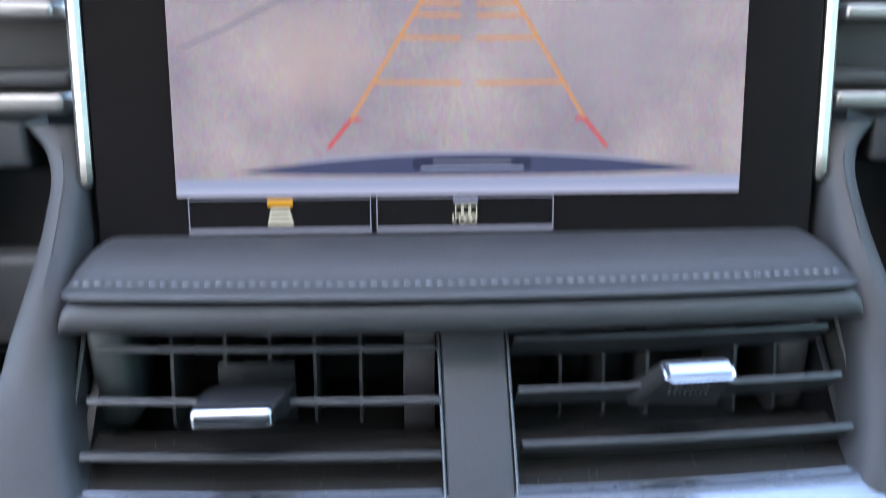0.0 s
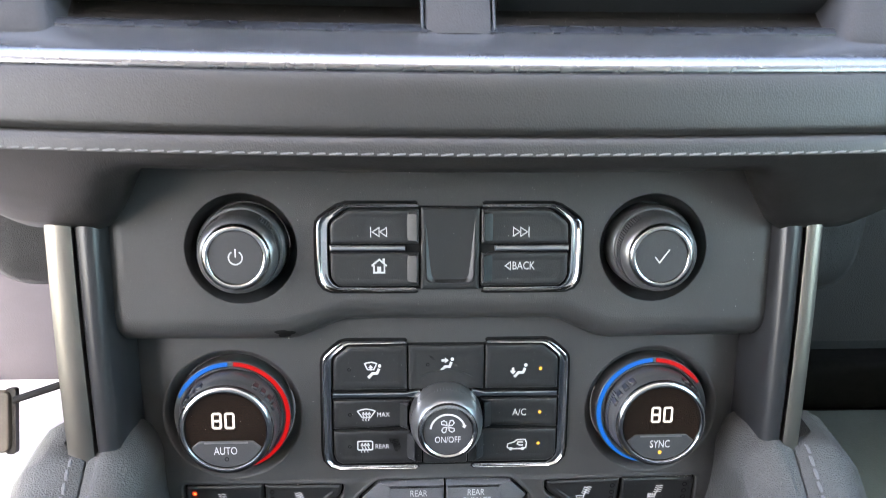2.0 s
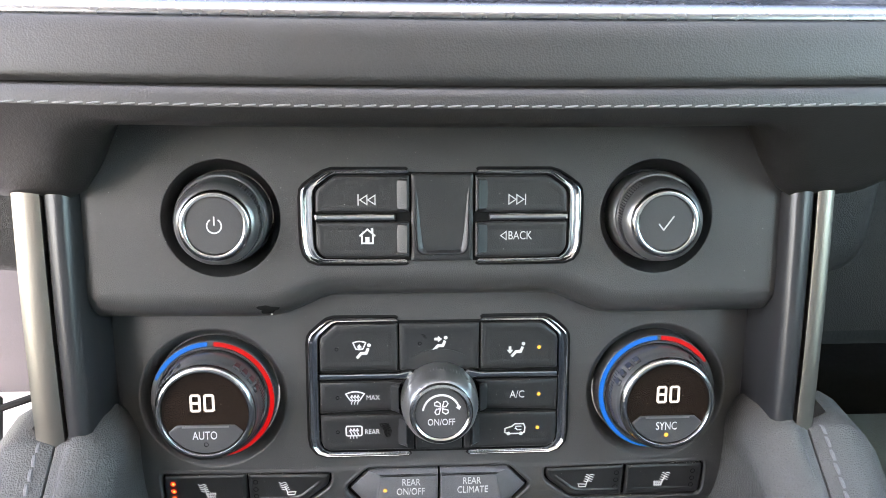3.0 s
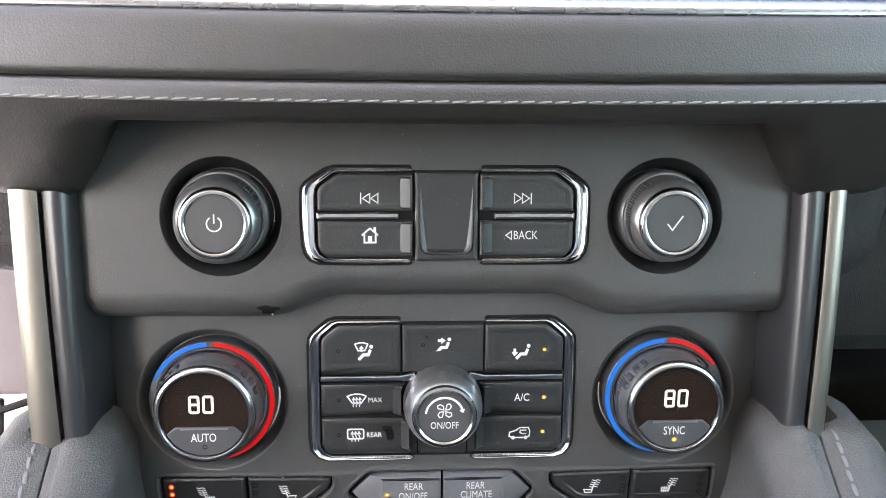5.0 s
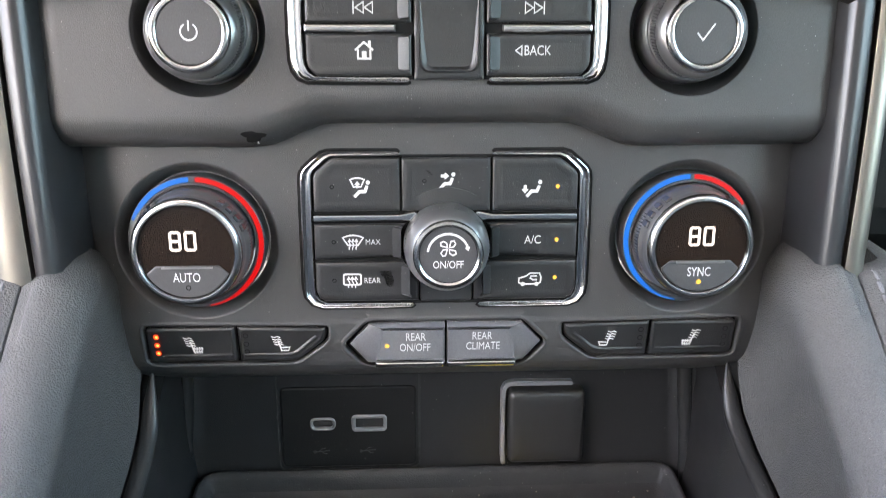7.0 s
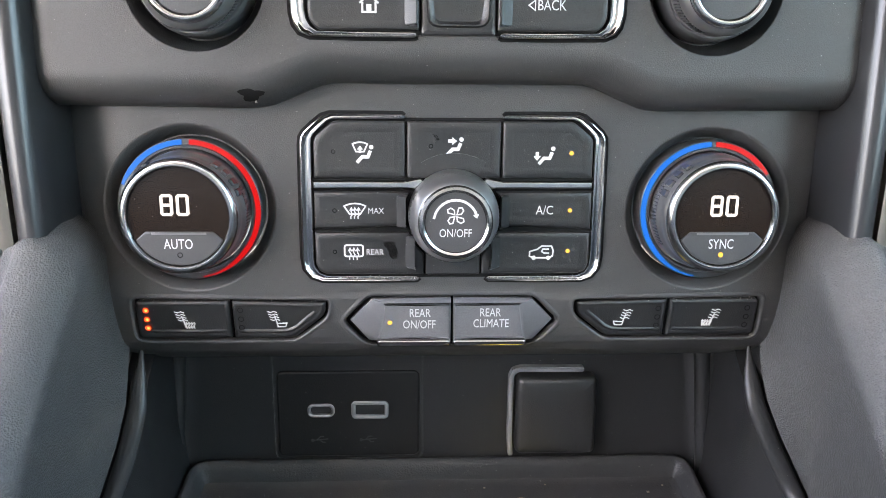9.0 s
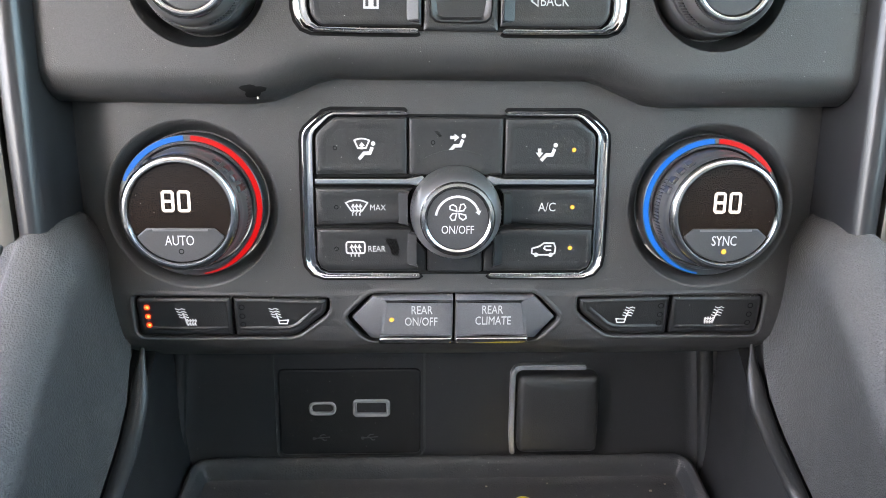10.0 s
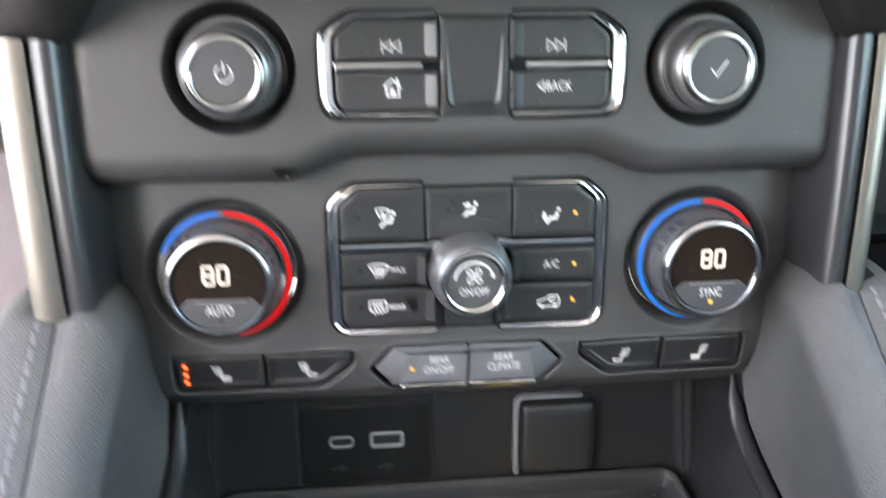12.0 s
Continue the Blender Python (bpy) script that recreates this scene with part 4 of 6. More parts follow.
for s in (-1, 1):
    f = (lambda p: p) if s < 0 else mirror
    topk = rounded([(-45.9, 17.6), (-12.0, 17.6), (-12.0, 31.0), (-38.8, 31.0), (-45.9, 25.6)], [0.6, 0.6, 0.6, 1.5, 2])
    lowk = rounded([(-43, 1.1), (-12.0, 1.1), (-12.0, 14.2), (-45.9, 14.2), (-45.9, 4.4)], [1.5, 0.6, 0.6, 0.6, 2])
    k1 = key(media, UP, f(topk), BUTTON, 1.6, 1.7, label="black skip key")
    part("icon", triangles(new_bm(), (s * 27.3, 22.2), 1.2, s), WHITE, k1, "white skip symbol", UP)
    ramp(k1, UP, s * 16.6, s * 13.0, 18.4, 29.8, 1.15, 3.6)
    k2 = key(media, UP, f(lowk), BUTTON, 1.6, 1.7, label="black home key" if s < 0 else "black back key")
    bm = new_bm()
    c = (s * 27.3, 8.9)
    if s < 0:
        stroke(bm, [(c[0] - 2.9, c[1] + 0.1), (c[0], c[1] + 2.6), (c[0] + 2.9, c[1] + 0.1)], 0.6, 1.2)
        stroke(bm, [(c[0] - 2.0, c[1] + 0.4), (c[0] - 2.0, c[1] - 2.5), (c[0] + 2.0, c[1] - 2.5), (c[0] + 2.0, c[1] + 0.4)], 0.6, 1.2)
        stroke(bm, [(c[0], c[1] - 2.4), (c[0], c[1] - 0.2)], 1.5, 1.2)
        stroke(bm, [(c[0] + 1.7, c[1] + 1.2), (c[0] + 1.7, c[1] + 3.0)], 0.9, 1.2)
    else:
        stroke(bm, [(c[0] - 3.8, c[1] + 1.5), (c[0] - 5.8, c[1]), (c[0] - 3.8, c[1] - 1.5)], 0.4, 1.2, True)
        lettering(bm, "BACK", (c[0] + 1.3, c[1] - 0.1), 3.1, 1.22, 0.78)
    part("icon", bm, WHITE, k2, "white legend", UP)
    ramp(k2, UP, s * 16.6, s * 13.0, 2.4, 13.6, 1.15, 3.6)
    bar = f(rect(-46.2, 14.6, -17.0, 17.2, 0.6))
    part("chrome_bar", stack(new_bm(), bar, [(0, 0), (0, 1.5), (0.5, 2.1), (1.0, 2.2)]), CHROME, media, "chrome divider bar", UP)
bm = stack(new_bm(), rect(-11.3, -0.2, 11.3, 31.6, 0.5), [(0, 0), (0.05, 1.3), (0.5, 1.6), (1.6, 1.6)])
mid = part("centre_blank", bm, BUTTON, media, "black blank key with a raised lip", UP)
bm = new_bm()
rows = []
for x, y, f in [(-9.6, 26, 0.0), (-9.5, 20, 0.3), (-9.4, 12, 0.65), (-9.2, 6.0, 1.0), (-8.8, 4.0, 1.0), (-7.6, 2.8, 1.0), (-6.0, 2.4, 1.0), (6.0, 2.4, 1.0), (7.6, 2.8, 1.0), (8.8, 4.0, 1.0), (9.2, 6.0, 1.0), (9.4, 12, 0.65), (9.5, 20, 0.3), (9.6, 26, 0.0)]:
    d = Vector((-x, 9.0 - y if y < 9.0 else 0.0)).normalized() * (0.3 + 1.7 * f)
    rise = 1.7 + 1.0 * f
    rows.append([(x - d.x * 0.3, y - d.y * 0.3, 1.5), (x, y, rise), (x + d.x * 0.25, y + d.y * 0.25, rise), (x + d.x, y + d.y, 1.58)])
grid_faces(bm, rows, close_u=True, cap0=True, cap1=True)
part("lip", bm, BUTTON, mid, "", UP)

# ---- climate panel ----
climate = thing("climate_panel", LO, "soft black climate panel with dials, keys and seat heater switches", "control panel")
KL = ((-87.6, -31.4), (87.2, -31.6))
FAN = (0.0, -32.8)
seat_l = rounded([(-110, -62.6), (-110, -78.6), (-55, -78.8), (-43.2, -69.4), (-43.0, -63.6)], [2.5, 3, 3, 3, 1.2])
seat_r = mirror(seat_l)
hexa = rounded([(-38.0, -71.4), (-29.0, -62.0), (28.6, -62.0), (37.6, -71.4), (29.5, -81.0), (-30.0, -81.0)], [2.5, 2.5, 2.5, 2.5, 4, 4])
edge = [(-128, 30), (-125.6, -20), (-123.2, -50), (-121.4, -66), (-119.2, -78.0), (-116.6, -84.4), (-111.0, -90.6), (-104, -93.0), (104, -93.6), (111.0, -90.8), (116.8, -84.6), (119.4, -78.0), (121.4, -66), (122.8, -50), (125.6, -20), (128, 30)]
bm = new_bm()
RIM = 1.9
holed(bm, edge, [circle(c, 28.6, 72) for c in KL] + [inset(ccw(p), -RIM) for p in (seat_l, seat_r, hexa)])
stack(bm, edge, [(0, 0), (-1.2, -0.3), (-2.3, -1.1), (-3.1, -2.6), (-3.4, -5.0), (-3.2, -30)], cap=False)
for c in KL:
    part("well", lathe(new_bm(), [(28.65, 0), (28.2, -0.08), (27.7, -0.5), (26.6, -2.0), (25.6, -3.8), (24.7, -5.6), (24.3, -9)], c, 72), FASCIA, climate, "sunken ring round a dial", LO)
for p in (seat_l, seat_r, hexa):
    stack(bm, p, [(-RIM, 0), (-1.3, 0.3), (-0.7, 0.35), (-0.2, 0.0), (0, -0.6), (0.05, -3.2)], cap=False)
bmesh.ops.remove_doubles(bm, verts=bm.verts, dist=0.02)
for k in range(13):
    bmesh.ops.bisect_plane(bm, geom=bm.verts[:] + bm.edges[:] + bm.faces[:], dist=0.001, plane_co=(0, -57.5 - 2.8 * k, 0), plane_no=(0, 1, 0))
for s in (-1, 1):
    for k in range(9):
        bmesh.ops.bisect_plane(bm, geom=bm.verts[:] + bm.edges[:] + bm.faces[:], dist=0.001, plane_co=(s * (103.2 + 2.7 * k), 0, 0), plane_no=(1, 0, 0))
part("fascia", bm, FASCIA, climate, "soft black fascia", LO, angle=50)
bm = new_bm()
for p in (seat_l, seat_r, hexa):
    stack(bm, p, [(-1, -3.6), (-1, -3.0)], base=True)
part("switch_bed", bm, GAP, climate, "black bed under the switches", LO)


def arc_band(c, r0, r1, a0, a1, w, taper=0.0, h=0.35):
    """A coloured arc; taper thins it towards its far end."""
    n = 48
    rows = []
    for k in range(n + 1):
        f = k / n
        a = radians(a0 + (a1 - a0) * f)
        m = 1 - taper * smooth(0.72, 1.0, f)
        ra = r1 - (r1 - r0) * m
        rows.append([(c[0] + r * math.cos(a), c[1] + r * math.sin(a), ww) for r, ww in ((ra, w), (ra, w + h), (r1, w + h * 0.6), (r1, w))])
    bm = new_bm()
    grid_faces(bm, rows, close_u=True, cap0=True, cap1=True)
    return bm


def seven(bm, ch, c, w, hw=1.55, hh=3.0, t=0.95):
    """One digit of upright strokes."""
    x0, x1, y0, y1, ym, k = c[0] - hw, c[0] + hw, c[1] - hh, c[1] + hh, c[1], 0.42
    path = [(x0 + k, y0), (x1 - k, y0), (x1, y0 + k), (x1, y1 - k), (x1 - k, y1), (x0 + k, y1), (x0, y1 - k), (x0, y0 + k)]
    stroke(bm, path, t, w, True)
    if ch == "8":
        stroke(bm, [(x0, ym), (x1, ym)], t, w)
    return bm


def dial(c, legend, lamp, cold, hot, shift):
    ring = part("dial", lathe(new_bm(), [(23.85, -7), (23.85, 0.3), (23.6, 1.0), (23.4, 1.15), (21.6, 1.4), (21.4, 1.9), (20.7, 1.9), (20.4, 1.2), (20.3, -1)], c, 96), KNOBDARK, climate, "temperature dial with a lit colour band", LO)
    part("cold_band", arc_band(c, 21.7, 23.35, cold[0], cold[1], 1.15, 0.75 if abs(cold[1] - cold[0]) > 100 else 0.4), BLUE, ring, "lit blue band", LO)
    part("hot_band", arc_band(c, 21.7, 23.35, hot[0], hot[1], 1.15, 0.75 if abs(hot[1] - hot[0]) > 100 else 0.4), RED, ring, "lit red band", LO)
    body = [(20.0, -3), (19.9, 3.0), (19.6, 6.6), (19.0, 7.4), (18.8, 10.0), (18.4, 12.0), (17.7, 13.0)]
    part("grip", lathe(new_bm(), body, c, 96), KNOBGREY, ring, "smooth grey grip", LO)
    tagged(part("knurl", ribs(c, 19.75, 2.0, 6.4, 110, ((150, 215), (-40, 30)), 0.4), KNOBDARK, ring, "fine knurling", LO), kind="stuff")
    for a in (22, 33, 44, 55, 125, 136, 147, 158):
        tooth = box(new_bm(), (-1.0, -1.25, 5.6), (1.15, 1.25, 10.4), 0.3, 1)
        bmesh.ops.rotate(tooth, cent=(0, 0, 0), matrix=Matrix.Rotation(radians(a), 3, 'Z'), verts=tooth.verts)
        bmesh.ops.translate(tooth, vec=(c[0] + 18.6 * math.cos(radians(a)), c[1] + 18.6 * math.sin(radians(a)), 0), verts=tooth.verts)
        part("grip_tooth", tooth, KNOBDARK, ring, "", LO)
    part("chrome_ring", lathe(new_bm(), [(17.7, 12.4), (18.4, 13.0), (18.6, 13.9), (18.3, 14.9), (17.6, 15.6), (16.9, 15.9), (16.3, 15.8), (15.9, 15.3), (15.75, 14.6), (15.7, 13.6)], c, 96), SATINCHROME, ring, "chrome ring", LO)
    part("display", disc(new_bm(), 15.8, 14.4, c), DISPLAY, ring, "black display glass", LO)
    for ch, dx in (("8", -2.5), ("0", 2.5)):
        part("digit", seven(new_bm(), ch, (c[0] + dx + shift, c[1] + 3.9), 14.5), DIGIT, ring, "lit white digit " + ch, LO)
    poly = [(-10.6, -4.6), (10.6, -4.6), (13.6, -7.2)] + [(15.6 * math.cos(radians(a)), 15.6 * math.sin(radians(a))) for a in span(-31, -149, 20)] + [(-13.6, -7.2)]
    poly = [(c[0] + x, c[1] + y) for x, y in poly]
    part("lower_key", stack(new_bm(), poly, [(0, 13.5), (0.05, 14.9), (0.5, 15.15)]), FACE, ring, "dark lower key", LO)
    part("key_edge", stroke(new_bm(), [(c[0] - 8.6, c[1] - 5.2), (c[0] + 8.6, c[1] - 5.2)], 0.7, 15.05), KNOBGREY, ring, "", LO)
    part("legend", lettering(new_bm(), legend, (c[0] - 0.3, c[1] - 8.7), 3.2, 15.2, 0.72), WHITE, ring, "white lettering", LO)
    bm = new_bm()
    if lamp:
        disc(bm, 0.85, 15.3, (c[0] - 0.2, c[1] - 12.1), 16)
        part("lamp", bm, AMBER, ring, "lit amber lamp", LO)
    else:
        part("lamp", stroke(bm, arc((c[0], c[1] - 12.1), 0.75, 0, 360, 14)[:-1], 0.3, 15.1, True), GAP, ring, "unlit lamp", LO)


dial(KL[0], "AUTO", False, (93, 158), (87, -82), -0.9)
dial(KL[1], "SYNC", True, (92, 262), (88, 33), 0.0)

FO2 = [(-16.4, -0.2), (-17.2, 0.5), (-29, 0.6), (-41, 0.6), (-43.6, -0.2), (-46.6, -2.6), (-49.6, -5.4), (-50.7, -7.2), (-51.0, -9.8), (-51.1, -28), (-51.1, -48), (-50.5, -52.0), (-48.2, -54.9), (-44.5, -56.2), (-28, -56.2), (-12.4, -56.1), (-11.2, -55.2)]
FI2 = [(-15.8, -0.9), (-16.6, -1.3), (-29, -1.4), (-39.5, -1.4), (-41.2, -2.1), (-43.6, -4.1), (-45.8, -6.1), (-46.6, -7.5), (-46.8, -9.8), (-46.9, -28), (-46.9, -47.6), (-46.5, -50.8), (-45.2, -52.9), (-42.5, -54.1), (-28, -54.2), (-12.8, -54.3), (-12.2, -54.5)]
bed = [(-16, -0.8), (-40, -0.8), (-48, -7), (-48.6, -51), (-45, -55), (45, -55), (48.6, -51), (48, -7), (40, -0.8)]
part("key_bed", stack(new_bm(), bed, [(0, -0.8), (0, 0.15)]), GAP, climate, "black bed under the keys", LO)
for f in (lambda p: p, mirror):
    part("chrome_frame", band(new_bm(), f(FO2), f(FI2), SECTION), CHROME, climate, "chrome key frame", LO)
    part("frame_seam", stroke(new_bm(), f(FO2), 1.7, -0.3, False, 0.36), GAP, climate, "", LO)


def lamp_at(parent, p, lit, w=1.3, r=0.62):
    bm = new_bm()
    if lit is None:
        stroke(bm, arc(p, r, 0, 360, 12)[:-1], 0.28, w, True, 0.08)
        part("lamp", bm, GAP, parent, "unlit lamp", LO)
    else:
        disc(bm, r * 1.15, w + 0.1, p, 16)
        lens = part("lamp", bm, lit, parent, "lit lamp", LO)
        if lit is REDLED:
            part("core", disc(new_bm(), r * 0.62, w + 0.16, (p[0] + 0.12, p[1]), 14), LEDCORE, lens, "bright yellow core", LO)


def sitter(bm, c, w):
    """A seated figure drawn as a disc and a bent bar."""
    fill(bm, circle((c[0] + 2.3, c[1] + 2.5), 0.72, 14), w)
    stroke(bm, [(c[0] + 2.0, c[1] + 1.3), (c[0] + 1.2, c[1] - 0.7), (c[0] - 0.7, c[1] - 0.7), (c[0] - 2.4, c[1] - 2.6)], 1.1, w)
    return bm


def arrow(bm, p, d, w, s=1.0):
    """A short fat arrow from p along d."""
    d = Vector(d).normalized()
    n = Vector((-d.y, d.x))
    P = Vector(p)
    pts = [P - n * 0.5 * s, P + d * 1.3 * s - n * 0.5 * s, P + d * 1.3 * s - n * 1.2 * s, P + d * 2.8 * s, P + d * 1.3 * s + n * 1.2 * s, P + d * 1.3 * s + n * 0.5 * s, P + n * 0.5 * s]
    return fill(bm, [tuple(q) for q in pts], w)


def waves(bm, c, w, s=1.0):
    for k in (-1, 0, 1):
        x = c[0] + 1.5 * k * s
        stroke(bm, [(x, c[1] + 2.2 * s), (x - 0.1, c[1] + 0.8 * s), (x + 0.45 * s, c[1] - 0.3 * s), (x - 0.3 * s, c[1] - 1.4 * s), (x - 0.2 * s, c[1] - 2.3 * s)], 0.38, w)
        stroke(bm, [(x - 0.7 * s, c[1] + 1.2 * s), (x, c[1] + 2.4 * s), (x + 0.7 * s, c[1] + 1.2 * s)], 0.36, w)
    return bm


FW = 1.1
k1 = key(climate, LO, rounded([(-46.3, -20.6), (-16.2, -20.6), (-16.2, -1.9), (-39.8, -1.9), (-46.3, -7.4)], [0.6, 0.6, 0.6, 1.5, 2]), BUTTON, 1.5, 2.4, label="black windscreen and feet key")
bm = sitter(new_bm(), (-29.6, -12.9), FW)
stroke(bm, arc((-31.0, -14.0), 5.2, 62, 118, 8) + [(-32.3, -11.9), (-29.7, -11.9)], 0.5, FW, True)
arrow(bm, (-31.0, -12.3), (0, 1), FW, 0.85)
part("icon", bm, WHITE, k1, "white airflow symbol", LO)
lamp_at(k1, (-39.8, -11.9), None, FW)
k2 = key(climate, LO, rect(-15.5, -20.6, 15.6, -1.9, 0.6), BUTTON, 1.5, 2.4, label="black face airflow key")
bm = sitter(new_bm(), (0.2, -10.3), FW)
arrow(bm, (-1.9, -8.3), (1, 0), FW, 1.05)
part("icon", bm, WHITE, k2, "white airflow symbol", LO)
lamp_at(k2, (-7.6, -10.0), None, FW)
part("collar", arc_band(FAN, 16.0, 20.5, 58, 122, 0.9, 0.0, 1.0), BUTTON, k2, "", LO)
k3 = key(climate, LO, mirror(rounded([(-46.6, -20.6), (-16.3, -20.6), (-16.3, -1.9), (-39.8, -1.9), (-46.6, -7.4)], [0.6, 0.6, 0.6, 1.5, 2])), BUTTON, 1.5, 2.4, label="black feet airflow key")
bm = sitter(new_bm(), (30.8, -13.2), FW)
arrow(bm, (27.8, -11.8), (0, -1), FW, 1.05)
part("icon", bm, WHITE, k3, "white airflow symbol", LO)
lamp_at(k3, (39.3, -12.2), AMBER, FW)
cut = [(16.6 * math.cos(radians(a)), FAN[1] + 16.6 * math.sin(radians(a))) for a in span(152, 208, 8)]
k4 = key(climate, LO, [(-46.6, -25.2), (-46.6, -38.0)] + [(x, y) for x, y in cut[::-1] if -38.0 < y < -25.2] + [(-14.4, -25.2)], BUTTON, 1.5, 2.2, label="black windscreen defrost key")
bm = new_bm()
stroke(bm, arc((-33.0, -36.6), 7.4, 61, 119, 10) + [(-34.8, -32.8), (-31.2, -32.8)], 0.5, FW, True)
waves(bm, (-33.0, -32.6), FW, 0.8)
lettering(bm, "MAX", (-26.0, -31.8), 1.95, FW, 0.9)
part("icon", bm, WHITE, k4, "white legend MAX and defrost symbol", LO)
lamp_at(k4, (-39.8, -31.6), None, FW)
k5 = key(climate, LO, [(-46.6, -39.0), (-46.6, -49.5), (-45.4, -52.4), (-43.2, -53.6), (-9.9, -53.6), (-9.9, -46.6), (-13.2, -43.2), (-15.2, -39.0)], BUTTON, 1.5, 2.2, label="black rear defrost key")
bm = new_bm()
stroke(bm, rect(-36.7, -47.4, -30.5, -43.5, 0.8), 0.55, FW, True)
waves(bm, (-33.6, -46.6), FW, 0.85)
lettering(bm, "REAR", (-26.5, -46.0), 1.95, FW, 0.9)
part("icon", bm, WHITE, k5, "white legend REAR and defrost symbol", LO)
SMEAR = mat("dull_smear", (0.006, 0.006, 0.006), 0.75, spec=0.15)
part("smear", fill(new_bm(), rounded([(-23.4, -40.6), (-20.6, -39.8), (-19.6, -43.2), (-18.6, -46.0), (-19.4, -48.6), (-21.4, -48.0), (-22.0, -45.0), (-23.6, -43.6)], 1.2, 3), 1.06, 0.04), SMEAR, k5, "dull dark smear", LO)
part("smear", fill(new_bm(), rounded([(-7.4, -6.0), (-5.6, -6.4), (-4.6, -8.0), (-5.6, -8.2), (-6.4, -7.2)], 0.5, 3), 1.06, 0.04), SMEAR, k2, "dull dark smear", LO)
lamp_at(k5, (-40.0, -45.8), None, FW)
k6 = key(climate, LO, mirror([(-46.9, -25.2), (-46.9, -38.0)] + [(x, y) for x, y in cut[::-1] if -38.0 < y < -25.2] + [(-14.4, -25.2)]), BUTTON, 1.5, 2.2, label="black air conditioning key")
part("icon", lettering(new_bm(), "A/C", (31.0, -31.6), 3.0, FW, 0.85), WHITE, k6, "white legend A/C", LO)
lamp_at(k6, (39.6, -31.5), AMBER, FW)
k7 = key(climate, LO, mirror([(-46.9, -39.0), (-46.9, -49.5), (-45.7, -52.4), (-43.2, -53.6), (-9.9, -53.6), (-9.9, -46.6), (-13.2, -43.2), (-15.2, -39.0)]), BUTTON, 1.5, 2.2, label="black recirculation key")
bm = new_bm()
cx, cy = 30.2, -46.0
stroke(bm, [(cx - 3.9, cy - 1.4), (cx - 3.8, cy + 0.2), (cx - 1.2, cy + 1.0), (cx + 0.2, cy + 2.1), (cx + 3.6, cy + 2.1), (cx + 4.2, cy + 0.6), (cx + 4.0, cy - 1.4), (cx + 2.8, cy - 2.0), (cx - 2.6, cy - 2.0)], 0.5, FW, True)
stroke(bm, [(cx + 2.8, cy + 1.0), (cx + 0.6, cy + 1.0), (cx + 0.3, cy + 0.2), (cx + 1.2, cy - 0.4), (cx + 2.8, cy - 0.4)], 0.5, FW)
for dx in (-2.4, 2.6):
    fill(bm, circle((cx + dx, cy - 2.0), 0.75, 12), FW, 0.14)
part("icon", bm, WHITE, k7, "white car recirculation symbol", LO)
lamp_at(k7, (39.4, -45.6), AMBER, FW)
for kk, s, v0, v1, u in ((k4, -1, -37.4, -26.2, 18.8), (k6, 1, -37.4, -26.2, 18.8), (k5, -1, -51.6, -40.2, 15.8), (k7, 1, -51.6, -40.2, 15.8)):
    ramp(kk, LO, s * (u + 0.4), s * (u - 2.8), v0, v1, 1.05, 4.2)
key(climate, LO, rect(-9.3, -54.0, 9.3, -40.0, 1.2), BUTTON, 1.0, 0, "lower_blank")
for s in (-1, 1):
    bar = [(-46.9, -24.3), (-46.9, -21.5), (-16.5, -21.5), (-11.0, -20.4), (-9.0, -22.0), (-12.5, -24.3)]
    part("chrome_bar", stack(new_bm(), bar if s < 0 else mirror(bar), [(0, 0), (0, 1.3), (0.5, 2.0), (0.9, 2.1)]), CHROME, climate, "chrome divider bar", LO)

bm = lathe(new_bm(), [(15.2, 0.2), (15.2, 3.0), (14.8, 8.0), (13.9, 12.0), (12.7, 14.6), (11.8, 15.4)], FAN, 96)
fan = part("fan_knob", bm, KNOBSILVER, climate, "grey fan knob with a chrome ring", LO)
tagged(part("knurl", ribs(FAN, 14.62, 3.0, 9.0, 72, ((0, 355),), 0.22), KNOBSILVER, fan, "fine knurling", LO), kind="stuff")
part("chrome_ring", lathe(new_bm(), [(11.9, 14.8), (12.0, 16.0), (11.5, 16.8), (10.6, 17.0), (9.9, 16.5), (9.6, 15.4)], FAN, 80), SATINCHROME, fan, "chrome ring", LO)
part("face", disc(new_bm(), 9.7, 16.0, FAN), FACE, fan, "dark round face", LO)
bm = new_bm()
fx, fy = FAN
stroke(bm, arc((fx, fy + 0.2), 7.0, 172, 30, 22), 0.75, 16.05)
arrow(bm, (fx + 6.2, fy + 3.6), (0.25, -1), 16.05, 0.85)
for a in (45, 135, 225, 315):
    ra = radians(a)
    d, n = Vector((math.cos(ra), math.sin(ra))), Vector((-math.sin(ra), math.cos(ra)))
    o = Vector((fx, fy + 2.2))
    loop = [o + d * 0.5, o + d * 1.6 - n * 0.9, o + d * 2.9 - n * 0.6, o + d * 3.2 + n * 0.5, o + d * 2.4 + n * 1.1, o + d * 1.2 + n * 0.4]
    stroke(bm, [tuple(p) for p in loop], 0.42, 16.05, True)
lettering(bm, "ON/OFF", (fx, fy - 3.6), 2.6, 16.1, 0.78)
part("icon", bm, WHITE, fan, "white fan symbol and legend ON/OFF", LO)

